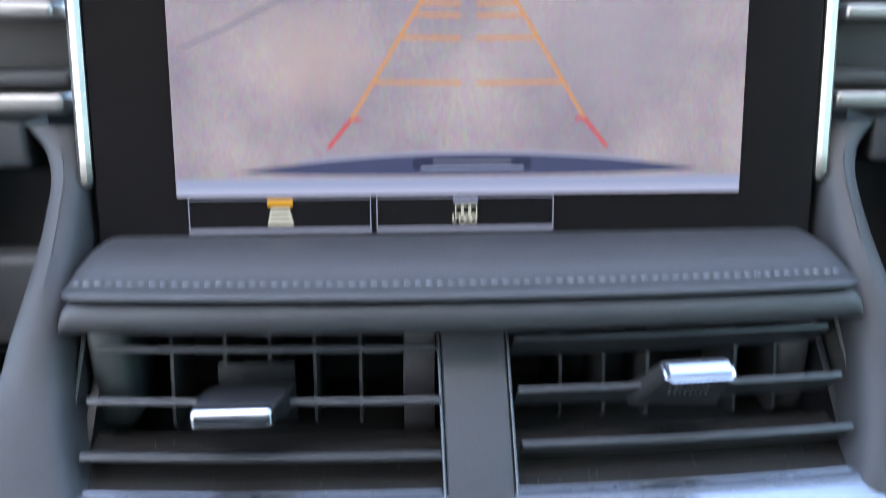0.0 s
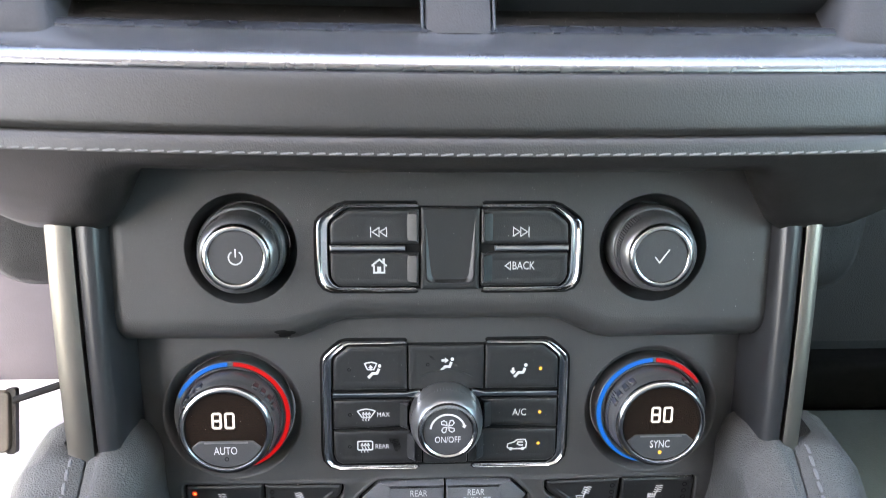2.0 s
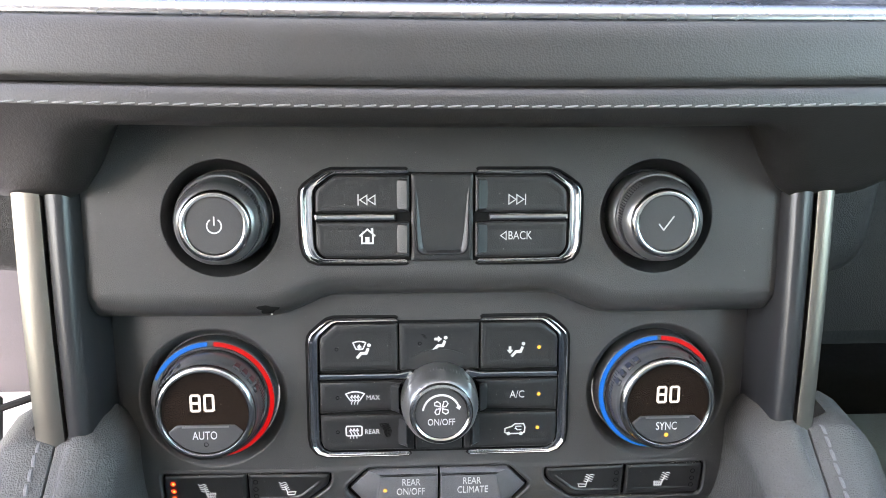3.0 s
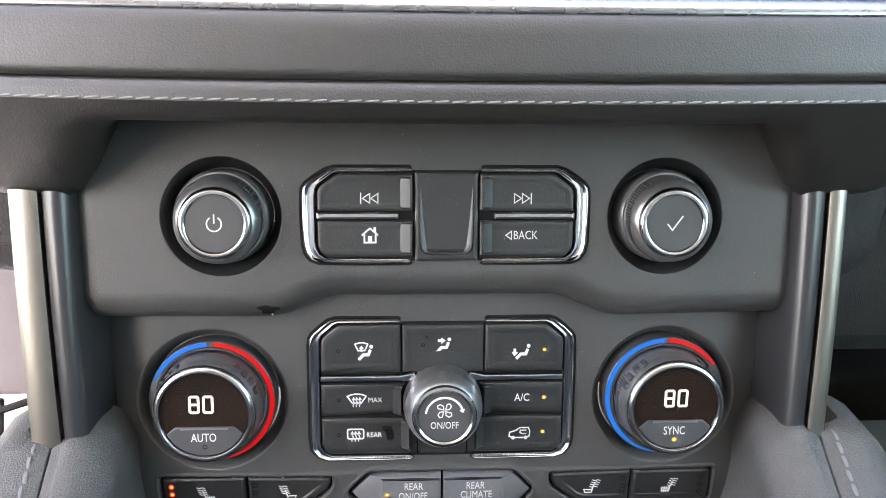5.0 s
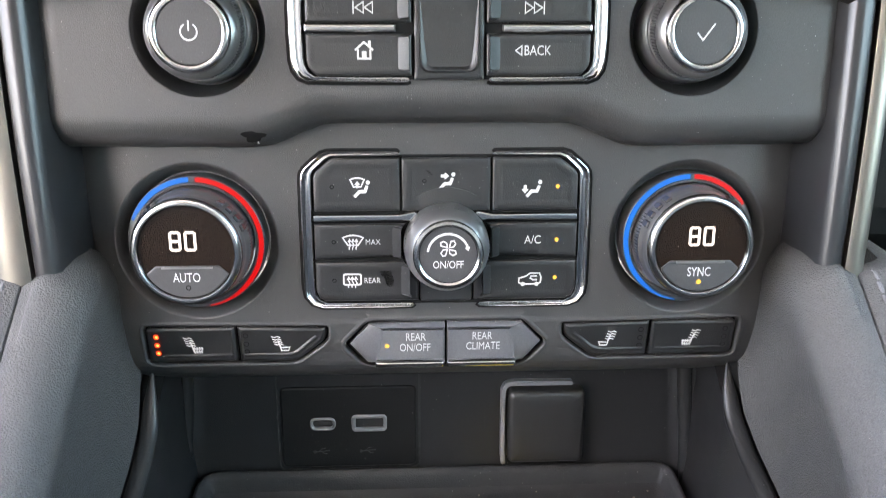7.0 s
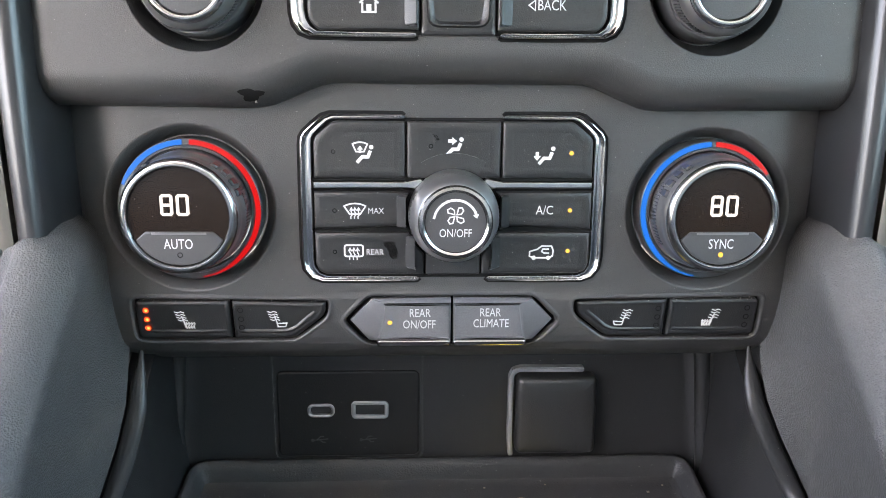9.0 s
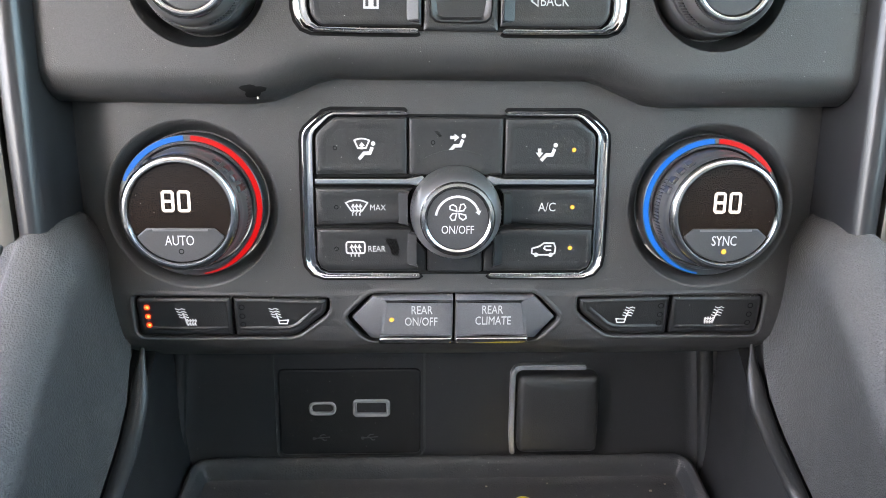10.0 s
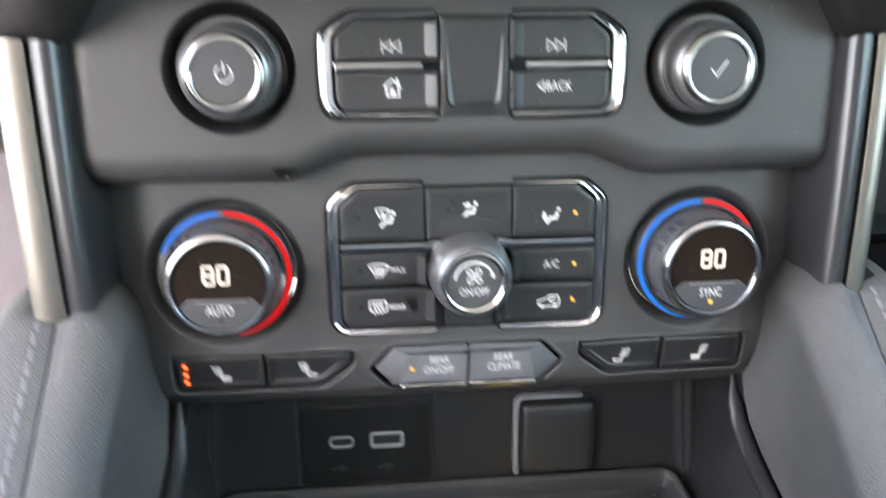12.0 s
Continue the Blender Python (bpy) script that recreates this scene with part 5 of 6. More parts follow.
# seat switches
def seat_icon(c, w, s, cushion):
    """A heated seat: slanted back, cushion and wavy lines."""
    bm = new_bm()
    stroke(bm, [(c[0] - s * 1.3, c[1] + 1.6), (c[0] - s * 0.3, c[1] - 1.7)], 0.42, w)
    stroke(bm, [(c[0] - s * 0.5, c[1] - 1.5), (c[0] + s * 2.9, c[1] - 1.3), (c[0] + s * 2.4, c[1] - 2.7), (c[0] - s * 0.2, c[1] - 2.7)], 0.38, w, True)
    for k in range(4):
        y = c[1] + 3.0 - 1.02 * k
        x = c[0] - s * (1.9 - 0.3 * k)
        stroke(bm, [(x - 1.7, y + 0.25), (x - 0.6, y - 0.2), (x + 0.5, y + 0.25), (x + 1.6, y - 0.2)], 0.32, w + 0.05)
    if cushion:
        for k in range(4):
            x = c[0] + s * (0.0 + 0.9 * k)
            stroke(bm, [(x, c[1] - 0.7), (x + 0.3, c[1] - 1.5), (x - 0.2, c[1] - 2.3), (x + 0.15, c[1] - 3.3)], 0.34, w + 0.05)
    return bm


def ridge(bm, pts, half, rise, w):
    """A low rounded fold along a line."""
    P = [Vector(p) for p in pts]
    rows = []
    for i, p in enumerate(P):
        d = (P[min(i + 1, len(P) - 1)] - P[max(i - 1, 0)]).normalized()
        n = Vector((-d.y, d.x)) * half
        h = rise if 0 < i < len(P) - 1 else 0.0
        rows.append([(p.x + n.x * g, p.y + n.y * g, w + h * r) for g, r in ((-1, -0.2), (-0.55, 0.55), (0, 1), (0.55, 0.55), (1, -0.2))])
    grid_faces(bm, rows)
    return bm


SW = -0.4
outer_k = rounded([(-109.0, -63.4), (-109.0, -77.8), (-77.0, -78.0), (-77.0, -63.4)], [2, 2.4, 0.6, 0.6])
inner_k = rounded([(-76.0, -63.4), (-76.0, -78.0), (-55.2, -78.0), (-44.2, -69.0), (-44.0, -64.2)], [0.6, 0.6, 2.4, 2.4, 1])
for s in (-1, 1):
    f = (lambda p: p) if s < 0 else mirror
    for poly, cx, both in ((outer_k, -92.2, True), (inner_k, -60.4, False)):
        lv = [(0, -3.2), (0.05, SW - 0.8), (0.35, SW - 0.35), (1.1, SW + 0.1), (1.5, SW + 0.12), (2.2, SW)]
        k = part("seat_switch", stack(new_bm(), f(poly), lv), BUTTON, climate, "black seat heater switch", LO, angle=40)
        fold = [(-107, -75.0), (-105, -75.1), (-92, -75.2), (-80, -75.2), (-78.2, -75.2)] if both else [(-75, -75.2), (-73, -75.2), (-60, -75.2), (-57, -74.9), (-54.6, -73.9), (-49.5, -69.6), (-47.5, -68.0)]
        part("fold", ridge(new_bm(), f(fold), 0.95, 0.5, SW), BUTTON, k, "", LO)
        side = [(-78.1, -64.6), (-78.1, -66), (-78.1, -73.5), (-78.1, -74.6)] if both else [(-74.9, -64.6), (-74.9, -66), (-74.9, -73.5), (-74.9, -74.6)]
        part("shoulder", ridge(new_bm(), f(side), 0.8, 0.55, SW), BUTTON, k, "", LO)
        px = cx if s < 0 else -cx
        part("icon", seat_icon((px, -70.6), SW + 0.35, -s, both), WHITE, k, "white heated seat symbol", LO)
        lx = (-105.4 if both else -73.2) if s < 0 else (105.0 if both else 73.0)
        for v in (-66.9, -70.3, -73.6):
            lamp_at(k, (lx, v), REDLED if (s < 0 and both) else None, SW + 0.42, 0.9)

# rear climate rocker
for s in (-1, 1):
    A, B, C, D = (-23.5, -64.0, 2.6), (-0.45, -64.0, 2.8), (-0.45, -77.4, 2.8), (-25.5, -77.4, 2.6)
    T, TL, BL = (-35.4, -71.0, -0.6), (-28.0, -62.9, 0.3), (-29.0, -79.0, -0.2)
    B0, C0 = (-0.45, -62.6, 0.6), (-0.45, -80.0, 0.6)
    bm = new_bm()
    if s < 0:
        sg = lambda p: p
    else:
        sg = lambda p: (-p[0], p[1], p[2])
    V = {n: bm.verts.new(sg(p)) for n, p in dict(A=A, B=B, C=C, D=D, T=T, L=TL, M=BL, E=B0, F=C0).items()}
    W2 = {n: bm.verts.new((V[n].co.x, V[n].co.y, -3.2)) for n in "TLMEF"}
    for q in ("ABCD", "TAL", "TDA", "TMD", "LABE", "MFCD", "BEFC"):
        bm.faces.new([V[n] for n in q])
    for a, b in ("TL", "LE", "EF", "FM", "MT"):
        bm.faces.new((V[a], V[b], W2[b], W2[a]))
    bmesh.ops.bevel(bm, geom=[e for e in bm.edges if all(v in (V["A"], V["B"], V["C"], V["D"]) for v in e.verts)], offset=0.6, segments=2, affect='EDGES')
    k = part("rocker_switch", bm, GREYBUTTON, climate, "grey faceted rear climate switch", LO)
    bm = new_bm()
    if s < 0:
        lettering(bm, "REAR", (-11.2, -67.5), 3.15, 2.85, 0.70)
        lettering(bm, "ON/OFF", (-11.4, -71.9), 3.15, 2.85, 0.70)
        part("icon", bm, WHITE, k, "white legend REAR ON/OFF", LO)
        lamp_at(k, (-21.6, -71.0), AMBER, 2.75, 0.7)
    else:
        lettering(bm, "REAR", (13.2, -67.4), 3.15, 2.85, 0.70)
        lettering(bm, "CLIMATE", (13.6, -71.6), 3.15, 2.85, 0.70)
        part("icon", bm, WHITE, k, "white legend REAR CLIMATE", LO)
    x0, x1 = (-26.2, -0.5) if s < 0 else (0.5, 26.4)
    part("chrome_bar", box(new_bm(), (x0, -80.6, -1.0), (x1, -78.0, 3.8), 1.1, 3), CHROME, climate, "chrome lower bar", LO)

# ---- posts beside the panels ----
def post(s):
    t = thing("console_post", Matrix.Translation((s * 0.14, 0.2, 0.75)), "console post with a satin silver strip and a dark strip" if s < 0 else "console post with a grey satin strip and a dark strip", "trim", "posts beside the panels")
    top, low = Vector((0, 221.0, 806.0)), Vector((0, 189.0, 701.0))
    along = (top - low).normalized()
    out = Vector((0, -along.z, along.y))
    bc = 0.5 if s < 0 else 0.0

    def run(prof_top, prof_low):
        rows = []
        for k in range(13):
            f = k / 12
            swell = 0.8 * math.sin(math.pi * max(0.0, f))
            row = []
            for (xa, wa), (xb, wb) in zip(prof_low, prof_top):
                x, w = xa + (xb - xa) * f, wa + (wb - wa) * f
                o = low + (top - low) * (f + (1 - f) * 0.09 * (1 - smooth(122, 131, xa)))
                row.append((bc + s * (x + swell * 0.4), o.y + out.y * (w + swell), o.z + out.z * (w + swell)))
            rows.append(row)
        bm = new_bm()
        grid_faces(bm, rows, close_u=True, cap0=True, cap1=True)
        return bm

    def strip_at(a, b, crest):
        n = 8
        pts = [(a, -14)]
        for k in range(n + 1):
            f = k / n
            pts.append((a + (b - a) * f, crest * (math.sin(math.pi * (0.05 + 0.90 * f)) ** 0.45) - 1.6))
        return pts + [(b, -14)]

    wide = (150.2, 146.2) if s < 0 else (146.9, 142.6)
    part("silver_strip", run(strip_at(140.6, wide[0], 1.6), strip_at(136.2, wide[1], 1.6)), SATIN, t, "satin silver strip")
    inner = [(139.6, -20), (139.6, -2.0), (138.8, -0.9), (137.2, -0.2), (135.2, 0.2), (133.4, 0.0), (131.6, -1.0), (130.0, -3.4), (127.6, -13.0), (124.6, -34)]
    lower = [(135.2, -20), (135.2, -2.0), (134.4, -0.9), (133.0, -0.2), (131.4, 0.2), (129.8, 0.0), (128.4, -0.9), (127.2, -3.0), (126.4, -14.0), (125.5, -34)]
    part("dark_strip", run(inner, lower), SATINDARK, t, "dark grey satin strip")
    part("core", run([(138, -34), (138, -4.0), (wide[0] - 0.2, -4.0), (wide[0] - 0.2, -34)], [(133.6, -34), (133.6, -4.0), (wide[1] - 0.2, -4.0), (wide[1] - 0.2, -34)]), BLACK, t, "black core")
    return t


post(-1)
post(1)


# ---- padded console sides ----
def bolster(s):
    t = thing("console_bolster", Matrix.Translation((s * 0.145, 0.1, 0.66)), "charcoal leather console bolster with a stitched seam", "console pad", "bolsters beside the tray")
    bc = 0.8

    def rim_at(y):
        """Inner lower edge of the leather at depth y."""
        rim = ((216, 114.6, 670.0, 0.0), (203, 114.6, 653.5, 0.0 if s < 0 else -1.0), (196, 115.4, 645.0, 0.8 if s < 0 else -0.8), (189, 119.4, 633.6, 2.2 if s < 0 else -0.3), (178, 126.0, 616.5, 3.0 if s < 0 else 1.8), (150, 127.5, 604.0, 2.0), (100, 128.0, 592.0, 0.0), (-230, 128.0, 580.0, 0.0))
        for (ya, xa, za, oa), (yb, xb, zb, ob) in zip(rim, rim[1:]):
            if y >= yb or yb == -230:
                f = (ya - y) / (ya - yb)
                return xa + (xb - xa) * f + s * (oa + (ob - oa) * f), za + (zb - za) * f

    def sect(y):
        """The inner leather: a wall up from the tray, a rounded crest and a flat top as far as the groove."""
        zs = 708.0 + (min(y, 190.0) - 189) * 0.6 if y > 120 else 666.6 + (y - 120) * 0.22
        xe, zi = rim_at(y)
        k = smooth(150, 203, y)
        rise = 0.6 + 3.8 * k - 1.6 * smooth(204, 214, y)
        xc, zk = 130.0 - 3.5 * k, zs + rise
        drop = zk - 14.0 - zi
        near = [(0.0, 0.0), (0.03, 0.08), (0.12, 0.28), (0.36, 0.50), (0.66, 0.72), (0.88, 0.89), (1.0, 1.0)]
        far = [(0.0, 0.0), (0.20, 0.08), (0.48, 0.22), (0.78, 0.48), (0.91, 0.71), (0.97, 0.88), (1.0, 1.0)]
        wall = [(xe + (xc - 8.6 - xe) * (p[0] + (q[0] - p[0]) * k), zi + drop * (p[1] + (q[1] - p[1]) * k)) for p, q in zip(near, far)]
        crest = [(xc - 7.0, zk - 9.8), (xc - 4.9, zk - 6.3), (xc - 2.1, zk - 3.3), (xc + 1.2, zk - 1.4), (xc + 4.2, zk - 0.5), (xc + 6.9, zk - 0.25 * rise), (136.0, zs + 0.34 * rise), (138.4, zs + 0.4)]
        pts = curve(wall + crest, 2)
        return [(xe + 22, zi - 60), (xe + 10, zi - 4), (xe + 3, zi - 1.5)] + pts + [(139.6, zs - 0.4)]

    def outer(y):
        p = sect(y)[-1]
        zs = p[1]
        return [(139.9, zs - 1.2), (140.4, zs + 0.3), (142.2, zs + 1.2), (145.4, zs + 2.0), (150, zs + 2.6), (156, zs + 1.8), (163, zs - 2.5), (169, zs - 10), (174, zs - 25), (176, zs - 60), (176, zs - 300), (146, zs - 300)]

    ys = span(-220, 120, 17) + span(124, 216, 46)
    bm = new_bm()
    grid_faces(bm, [[(bc + s * x, y, z) for x, z in sect(y) + [(139.6, sect(y)[-1][1] - 80)]] for y in ys], close_u=True, cap0=True, cap1=True)
    part("inner_leather", bm, BOLSTER, t)
    bm = new_bm()
    yo = [y for y in ys if y < 196] + [196.0, 197.5, 199.0, 201.5, 205.0, 209.0, 214.0]
    grid_faces(bm, [[(bc + s * max(x, 139.0 + 11.8 * smooth(194.0, 199.0, y)), y, z) for x, z in outer(y)] for y in yo], close_u=True, cap0=True, cap1=True)
    part("outer_leather", bm, BOLSTER, t)
    stitches("stitching", [(bc + s * 145.2, y, outer(y)[3][1]) for y in span(192, -200, 90)], 4.3, 0.9, 1.7, 0.7, (0, -0.2, 1), BOLSTERTHREAD, t, "grey stitched thread")
    # rounded lip along the tray
    rows = []
    for y in span(214, 100, 44) + span(95, -200, 20):
        x, z = rim_at(y)
        r = 3.4 - 2.9 * smooth(198, 212, y)
        rows.append([(bc + s * (x - 3.4 + r * math.cos(a)), y, z - 3.2 + r * math.sin(a)) for a in [2 * math.pi * j / 14 for j in range(14)]])
    bm = new_bm()
    grid_faces(bm, rows, close_u=True, cap0=True, cap1=True)
    part("edge_lip", bm, BIN, t, "black glossy lip")
    rows = []
    for y in [229, 226, 222, 216, 210] + span(203, 100, 30) + span(95, -200, 20):
        x, z = rim_at(min(y, 203))
        f = smooth(200, 227, y)
        xt, zt = x - 6.2 + (106.8 - x + 6.2) * f, z - 4.2 + (668 - z) * f
        xm, zm = 106.0 + 0.056 * (225 - y), 583 + (y - 215) * 0.084
        rows.append([(bc + s * (xt + (xm - xt) * g + 1.6 * math.sin(math.pi * g)), y, zt + (zm - zt) * g) for g in (0, 0.2, 0.4, 0.6, 0.8, 1.0)] + [(bc + s * (x + 6), y, zm), (bc + s * (x + 4), y, zt - 3)])
    bm = new_bm()
    grid_faces(bm, rows, close_u=True, cap0=True, cap1=True)
    part("side_wall", bm, BIN, t, "black plastic side of the tray")
    return t


bolster(-1)
bolster(1)

# ---- open tray below the climate panel ----
tray = thing("storage_bin", BW, "open black plastic storage bin under the climate panel", "storage bin")
U = [(-190, 26, 40), (-118.5, 26, 34), (-112.4, 26, 12), (-109.6, 26, 5.4), (-107.9, 26, 3.4), (-106.4, 26, 2.8), (-104.8, 26, 2.2), (-103.2, 26, 0.9), (-101.0, 26, 0.1), (-98, 26, 0), (0, 26, 0), (98, 26, 0), (99.5, 26, 0.1), (101.7, 26, 0.9), (103.3, 26, 2.2), (104.9, 26, 2.8), (106.4, 26, 3.4), (108.1, 26, 5.4), (110.8, 26, 12), (117, 26, 34), (190, 26, 40)]
rows = []
for v, spread in ((48, -0.4), (26, 0.0), (0, 2.4), (-24, 4.6), (-60, 6.0)):
    rows.append([(x + math.copysign(spread, x) * min(1, abs(x) / 60) if x else 0, v, w) for x, _, w in U])
bm = new_bm()
grid_faces(bm, rows)
bmesh.ops.recalc_face_normals(bm, faces=bm.faces)
bmesh.ops.solidify(bm, geom=bm.faces[:], thickness=-1.0)
part("back_wall", bm, BIN, tray, "", BW)
for s in (-1, 1):
    rows = [[(s * (106.4 - 0.9 * (s > 0)) + s * 0.09 * (30 - v) + 3.6 * math.cos(a), v, 4.2 + 3.6 * math.sin(a)) for a in [2 * math.pi * j / 12 for j in range(12)]] for v in span(48, -30, 10)]
    part("corner_ridge", grid_bm(rows), BIN, tray, "rounded corner ridge", BW)
bm = box(new_bm(), (-110, 216, 659), (110, 262, 662), 0.5)
part("underside", bm, BIN, tray)
bm = new_bm()
grid_faces(bm, [[(x, y, z) for x in (-160, 160)] for y, z in ((262, 585), (215, 583), (120, 575), (0, 566), (-220, 560))])
bmesh.ops.solidify(bm, geom=bm.faces[:], thickness=3.0)
part("bin_floor", bm, BIN, tray)

# rubber mat with a raised rim
mat_thing = thing("tray_mat", Matrix.Translation((0, 0.12, 0.58)), "black ribbed rubber tray mat with dust in it", "tray mat")


def mat_z(y):
    return 583 + (y - 215) * 0.084


outl = rounded([(-104.5, 225.5), (-116, 20), (115, 20), (103.2, 225.5)], [9, 4, 4, 9], 5)
bm = new_bm()
poly = ccw(outl)
levels = [(-1.2, 0.5), (-0.4, 6.5), (0.4, 8.6), (1.6, 9.2), (3.0, 8.8), (4.4, 7.0), (6.2, 3.6), (8.4, 2.6), (10, 2.6)]
rows = [[(x, y, mat_z(y) + w + (1.6 if w > 5 else 0) * smooth(150, 220, y)) for x, y in inset(poly, d)] for d, w in levels]
vs = grid_faces(bm, rows, close_u=True)
bm.faces.new(vs[-1])
part("rim", bm, RUBBER, mat_thing)
bm = new_bm()
for k in range(46):
    y = 206 - 3.0 * k
    a, b = 100.0 + (206 - y) * 0.055, 99.0 + (206 - y) * 0.055
    box(bm, (-a + 4, y, mat_z(y) + 2.2), (b - 4, y + 1.1, mat_z(y) + 3.1))
tagged(part("ribs", bm, RUBBER, mat_thing, "fine ribs"), kind="stuff")

# yellow tab lying in the tray
bm = new_bm()
stack(bm, rounded([(0, 0), (-22, -13.8), (-0.5, -40), (21.8, -26.2)], 4.5, 6), [(0, 0), (-0.2, 1.2), (0, 2.6), (1.0, 3.4)], base=True)
bmesh.ops.translate(bm, vec=(31.4, 208.6, 585.6), verts=bm.verts)
solid("yellow_tag", bm, YELLOW, "bright yellow plastic tag lying in the tray", "tag")
rnd = random.Random(3)
bm = new_bm()
for k in range(26):
    x, y = rnd.uniform(-98, 98), rnd.uniform(150, 222)
    r = rnd.uniform(0.12, 0.38)
    box(bm, (x - r, y - r, mat_z(y) + 3.0), (x + r * 1.6, y + r, mat_z(y) + 3.0 + r))
ob = part("crumbs", bm, mat("crumbs", (0.20, 0.16, 0.12), 0.9), None)
tagged(ob, "small pale crumbs scattered over the tray mat", "crumbs", kind="stuff")

# ---- USB plate and outlet lid ----
usb = thing("usb_plate", BW, "black plastic plate with two USB ports", "usb panel")
pl = rect(-68.6, -16.2, -10.2, 21.8, 3.0)
bm = new_bm()
ports = [rect(-54.9, 2.9, -46.3, 6.3, 1.7, 6), rect(-36.6, 2.4, -24.6, 7.0, 0.5, 3)]
holed(bm, inset(ccw(pl), 1.0), ports, 1.8)
stack(bm, pl, [(0, 0), (0.05, 1.2), (0.4, 1.65), (1.0, 1.8)], cap=False)
for p in ports:
    stack(bm, p, [(0, 1.8), (0, -4.5)])
bmesh.ops.remove_doubles(bm, verts=bm.verts, dist=0.02)
part("plate", bm, BLACK, usb, "", BW)
part("groove", stroke(new_bm(), inset(ccw(pl), -0.8), 1.7, 0.0, True, 0.35), GAP, usb, "", BW)
bm = stroke(new_bm(), inset(ccw(rect(-69.6, -17.4, -9.2, 34.0, 3.6)), -0.4), 1.1, 0.0, True, 1.5)
bmesh.ops.bevel(bm, geom=[q for q in bm.edges if all(v.co.z > 1.4 for v in q.verts)], offset=0.4, segments=2, affect='EDGES')
part("surround", bm, BUTTON, usb, "raised black surround", BW)
for p, big in zip(ports, (1.35, 1.7)):
    bm = new_bm()
    q = ccw(p)
    grid_faces(bm, [[(x, y, w) for x, y in inset(q, d)] for d, w in ((-big, 1.6), (-big + 0.15, 2.3), (-big + 0.6, 2.6), (-0.35, 2.5), (0, 2.1), (0.05, -1.5))], close_u=True)
    port = part("usb_port", bm, PORTGREY, usb, "USB port with a grey frame", BW)
    cx, cy = (p[0][0] + p[len(p) // 2][0]) / 2, sum(y for _, y in p) / len(p)
    hw = 3.0 if big < 1.5 else 5.0
    part("tongue", box(new_bm(), (cx - hw, cy - (0.35 if big < 1.5 else -0.2), -4), (cx + hw, cy + (0.35 if big < 1.5 else 1.6), 0.6), 0.1, 1), BUTTON, port, "", BW)
for cx in (-51.0, -31.0):
    bm = stroke(new_bm(), [(cx - 3.4, -8.8), (cx + 3.0, -8.2)], 0.45, 1.8)
    stroke(bm, [(cx - 1.6, -8.6), (cx - 0.2, -7.2), (cx + 1.2, -7.1)], 0.4, 1.8)
    stroke(bm, [(cx - 0.6, -8.5), (cx + 0.6, -9.7), (cx + 1.8, -9.6)], 0.4, 1.8)
    fill(bm, circle((cx - 3.4, -8.8), 0.7, 12), 1.8)
    part("port_mark", bm, KNOBDARK, usb, "dark trident mark", BW)

lid = thing("outlet_cover", BW, "black outlet cover standing proud of a grey bracket", "outlet cover")
bm = stack(new_bm(), rect(29.2, -13.6, 62.4, 20.6, 3.2, 5), [(0, 0), (0, 5.2), (0.3, 6.4), (1.0, 7.3), (2.4, 7.8), (6, 8.0)])
part("lid", bm, BUTTON, lid, "black square lid", BW)
bm = stroke(new_bm(), [(27.8, -15.5), (27.2, -8), (27.2, 19.6), (28.4, 22.0), (30.8, 22.8), (57.0, 22.6)], 2.0, 0.3, False, 4.2)
bmesh.ops.bevel(bm, geom=bm.edges[:], offset=0.4, segments=2, affect='EDGES')
part("bracket", bm, BRACKET, lid, "grey bracket", BW)
part("recess", stack(new_bm(), rect(25.0, -23.6, 69.0, 28.0, 2), [(0, 0), (0, 0.3)]), GAP, lid, "black recess", BW)

# ---- footwells ----
pedal = thing("brake_pedal", Matrix.Translation((-0.42, 0.62, 0.42)), "worn khaki rubber brake pedal on a black arm", "pedal")
bm = stack(new_bm(), rect(-40, -32, 40, 32, 9, 5), [(0, 0), (0, 5), (1.5, 7.5), (3, 8)], base=True)
PED = mat4((-0.455, 0.62, 0.402), 25)
part("pedal_pad", bm, mat("khaki_rubber", (0.06, 0.053, 0.042), 0.7, grain=0.5, grain_scale=400), pedal, "khaki rubber pad", PED)
bm = stack(new_bm(), rect(34, -34, 44, 34, 4), [(0, -4), (0, 4)], base=True)
part("pedal_rim", bm, BLACK, pedal, "", PED)
bm = box(new_bm(), (-12, 20, -18), (12, 330, -6), 3)
part("pedal_arm", bm, BLACK, pedal, "black steel arm", PED)
bm = new_bm()
path = curve([(-412, 625, 424), (-394, 622, 432), (-372, 620, 441), (-351, 620, 449), (-310, 640, 456), (-220, 720, 452)], 5)
rows = []
for p in path:
    rows.append([(p[0], p[1] + 4.0 * math.cos(2 * math.pi * k / 8), p[2] + 4.0 * math.sin(2 * math.pi * k / 8)) for k in range(8)])
grid_faces(bm, rows, close_u=True, cap0=True, cap1=True)
solid("cable", bm, GAP, "thin black cable beside the brake pedal", "cable")
bm = box(new_bm(), (200, 745, 299), (740, 838, 372), 14, 3)
solid("toe_board", bm, mat("black_felt", (0.008, 0.008, 0.008), 0.95), "black toe board in the passenger footwell", "floor", kind="structure")

# ---- dust that lies in seams and on the panels ----
rnd = random.Random(11)


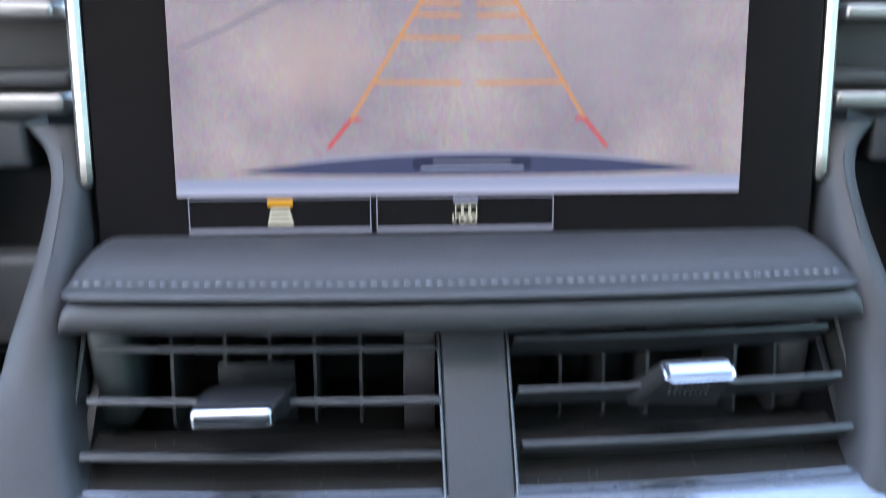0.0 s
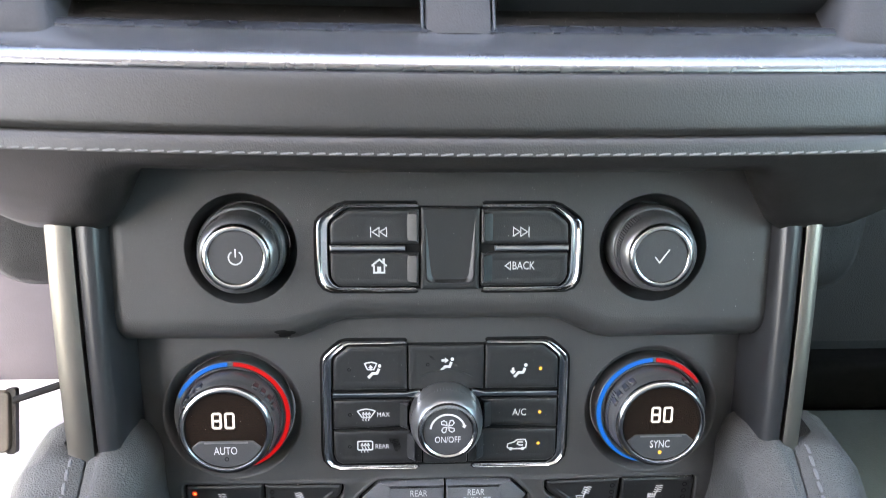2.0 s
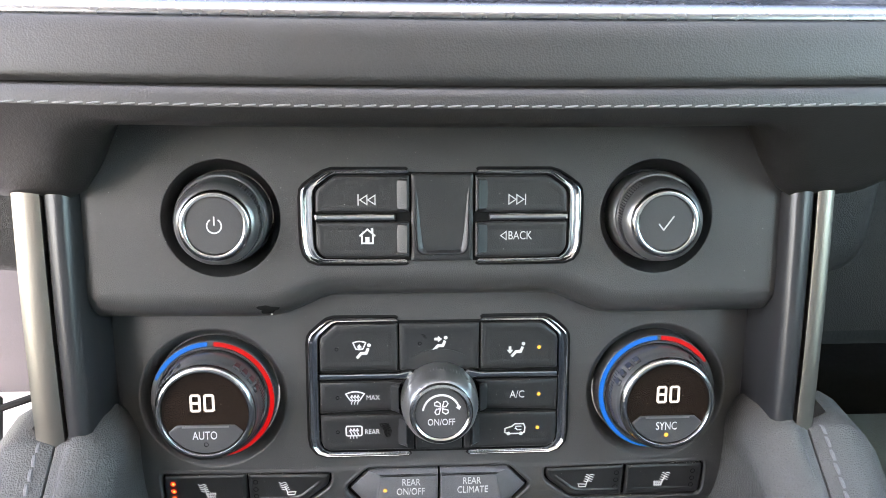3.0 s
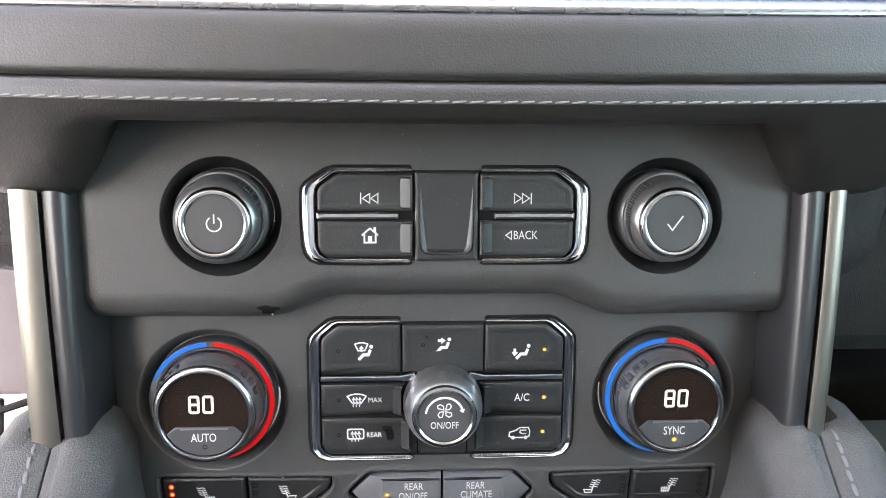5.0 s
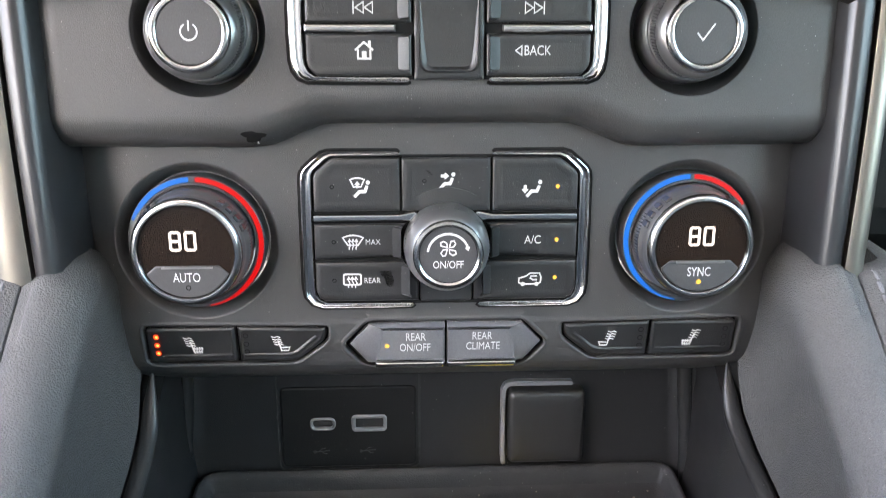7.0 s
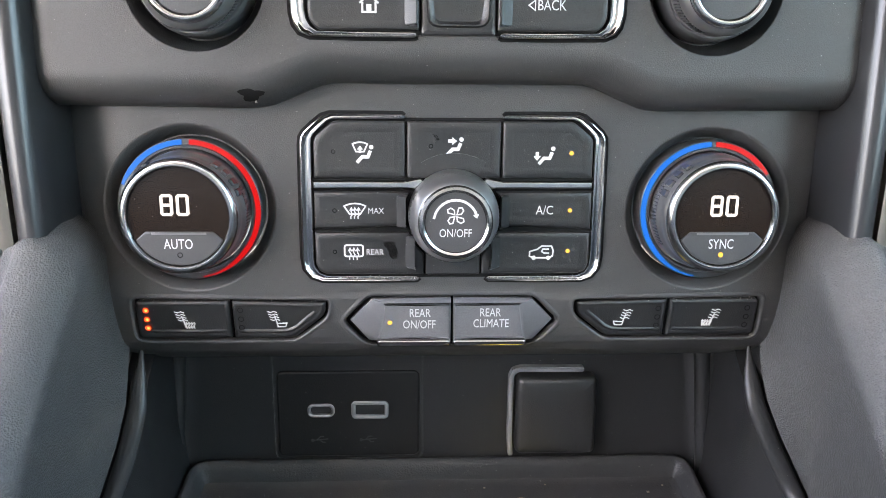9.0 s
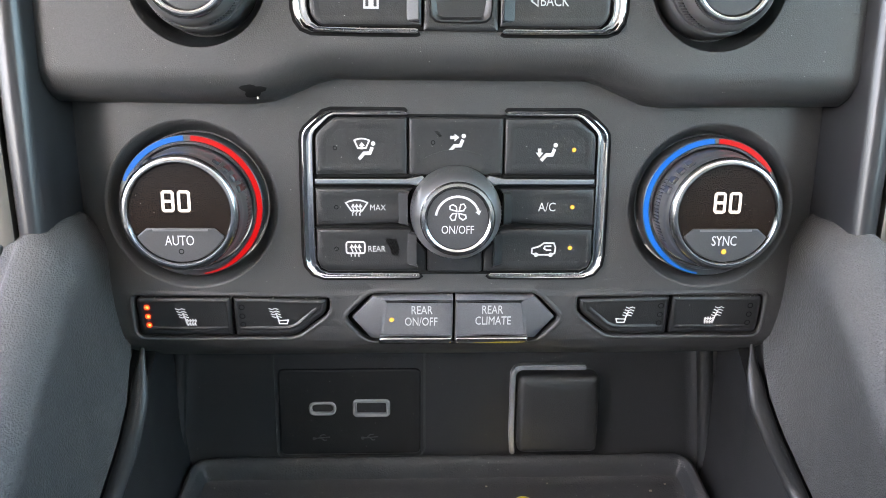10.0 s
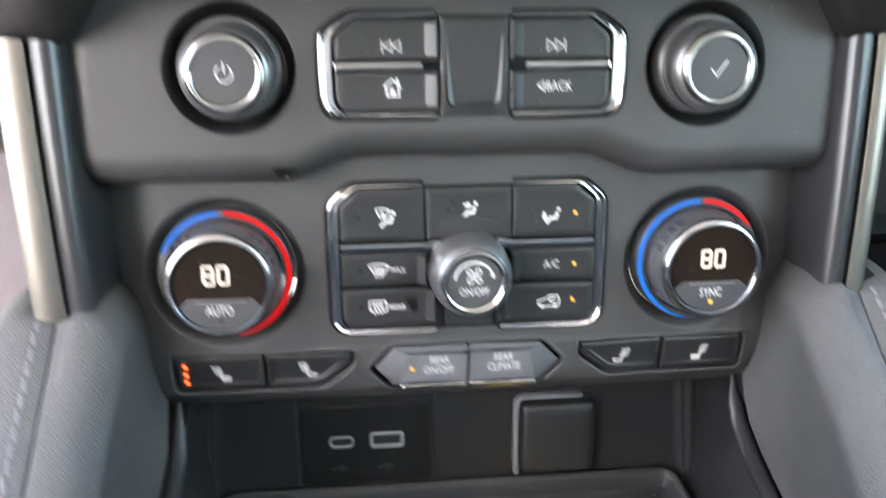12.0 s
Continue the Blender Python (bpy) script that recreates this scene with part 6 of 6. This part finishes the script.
def grains(name, spots, label, category):
    """Many tiny pale grains at (place, size in millimetres)."""
    bm = new_bm()
    for p, r in spots:
        a, b, c = (Vector((rnd.uniform(-1, 1), rnd.uniform(-1, 1), rnd.uniform(-1, 1))).normalized() * r for _ in range(3))
        vs = [bm.verts.new(p + d) for d in (a, b, c, -(a + b + c) * 0.6)]
        for q in ((0, 1, 2), (0, 3, 1), (1, 3, 2), (2, 3, 0)):
            bm.faces.new([vs[i] for i in q])
    return tagged(part(name, bm, mat("grain_of_dust", (0.34, 0.32, 0.29), 0.9), None), label, category, kind="stuff")


def on_panel(space, u, v, w):
    if space is LO:
        w += under(v) + round_back(u)
    return (space @ Vector((u * MM, v * MM, w * MM))) * 1000.0


spots = []
seams = [(LO, -108, -63.0, -46, -63.4, -0.2, 70), (LO, 46, -63.4, 108, -63.0, -0.2, 70), (LO, -44, -54.9, -13, -54.9, 1.2, 45), (LO, 13, -54.9, 44, -54.9, 1.2, 45),
         (LO, -28, -62.4, 28, -62.4, 0.2, 60), (LO, -106, -79.0, -56, -79.2, -0.4, 40), (LO, 56, -79.2, 106, -79.0, -0.4, 40), (UP, -44, 0.2, -14, 0.2, 1.0, 35), (UP, 14, 0.2, 44, 0.2, 1.0, 35),
         (LO, -25, -81.6, 25, -81.6, 0.2, 40)]
for space, u0, v0, u1, v1, w, n in seams:
    for k in range(n):
        f = rnd.random()
        spots.append((on_panel(space, u0 + (u1 - u0) * f, v0 + (v1 - v0) * f + rnd.gauss(0, 0.35), w), rnd.uniform(0.10, 0.26)))
for k in range(620):
    u, v = rnd.uniform(-114, 114), rnd.uniform(-60, 6)
    if min(math.hypot(u - c[0], v - c[1]) for c in KL) > 30 and not (abs(u) < 53 and v < 2):
        spots.append((on_panel(LO, u, v, 0.05), rnd.uniform(0.05, 0.13)))
for k in range(480):
    u, v = rnd.uniform(-112, 112), rnd.uniform(-6, 46)
    if min(math.hypot(u - c[0], v - c[1]) for c in KU) > 23 and not (abs(u) < 53 and -2 < v < 35):
        spots.append((on_panel(UP, u, v, 0.05), rnd.uniform(0.05, 0.13)))
for k in range(90):
    u, v = rnd.uniform(-44, 44), rnd.uniform(-20, -3)
    spots.append((on_panel(LO, u, v, 1.12 if abs(u) > 2 else 1.5), rnd.uniform(0.06, 0.15)))
spots.append((on_panel(UP, -63.2, -20.6, -4.4), 0.55))
# dark stain on the rolled lower lip of the media panel
rows = []
for share in (0.0, 0.45, 0.8, 1.0):
    ring = []
    for k in range(18):
        a = 2 * math.pi * k / 18
        r = share * (1.0 + 0.22 * math.sin(3 * a + 0.6) + 0.14 * math.sin(5 * a))
        u, v = -64.5 + 3.6 * r * math.cos(a), -18.4 + 1.9 * r * math.sin(a)
        turn = math.asin(min(0.97, max(0.0, (-12.0 - v) / 10.4)))
        ring.append((u, v, -12.0 * (1 - math.cos(turn)) + 0.10 - 0.08 * share))
    rows.append(ring)
bm = new_bm()
grid_faces(bm, rows, close_u=True)
bmesh.ops.remove_doubles(bm, verts=bm.verts, dist=0.001)
part("dried_stain", bm, SMEAR, media, "dull dark stain", UP)
grains("panel_dust", spots, "pale dust specks on the panels and in their seams", "dust")
spots = []
for k in range(260):
    u, v = rnd.uniform(-100, 100), rnd.uniform(-24, 26)
    spots.append((on_panel(BW, u, v, 0.1), rnd.uniform(0.05, 0.12)))
for k in range(380):
    x = rnd.uniform(-103, 102)
    y = 225.5 - abs(rnd.gauss(0, 1.2)) if k < 120 else rnd.uniform(150, 214)
    spots.append((Vector((x, y, mat_z(y) + (10.8 if k < 120 else 3.2))), rnd.uniform(0.05, 0.13)))
grains("tray_dust", spots, "pale dust specks in the storage bin", "dust")
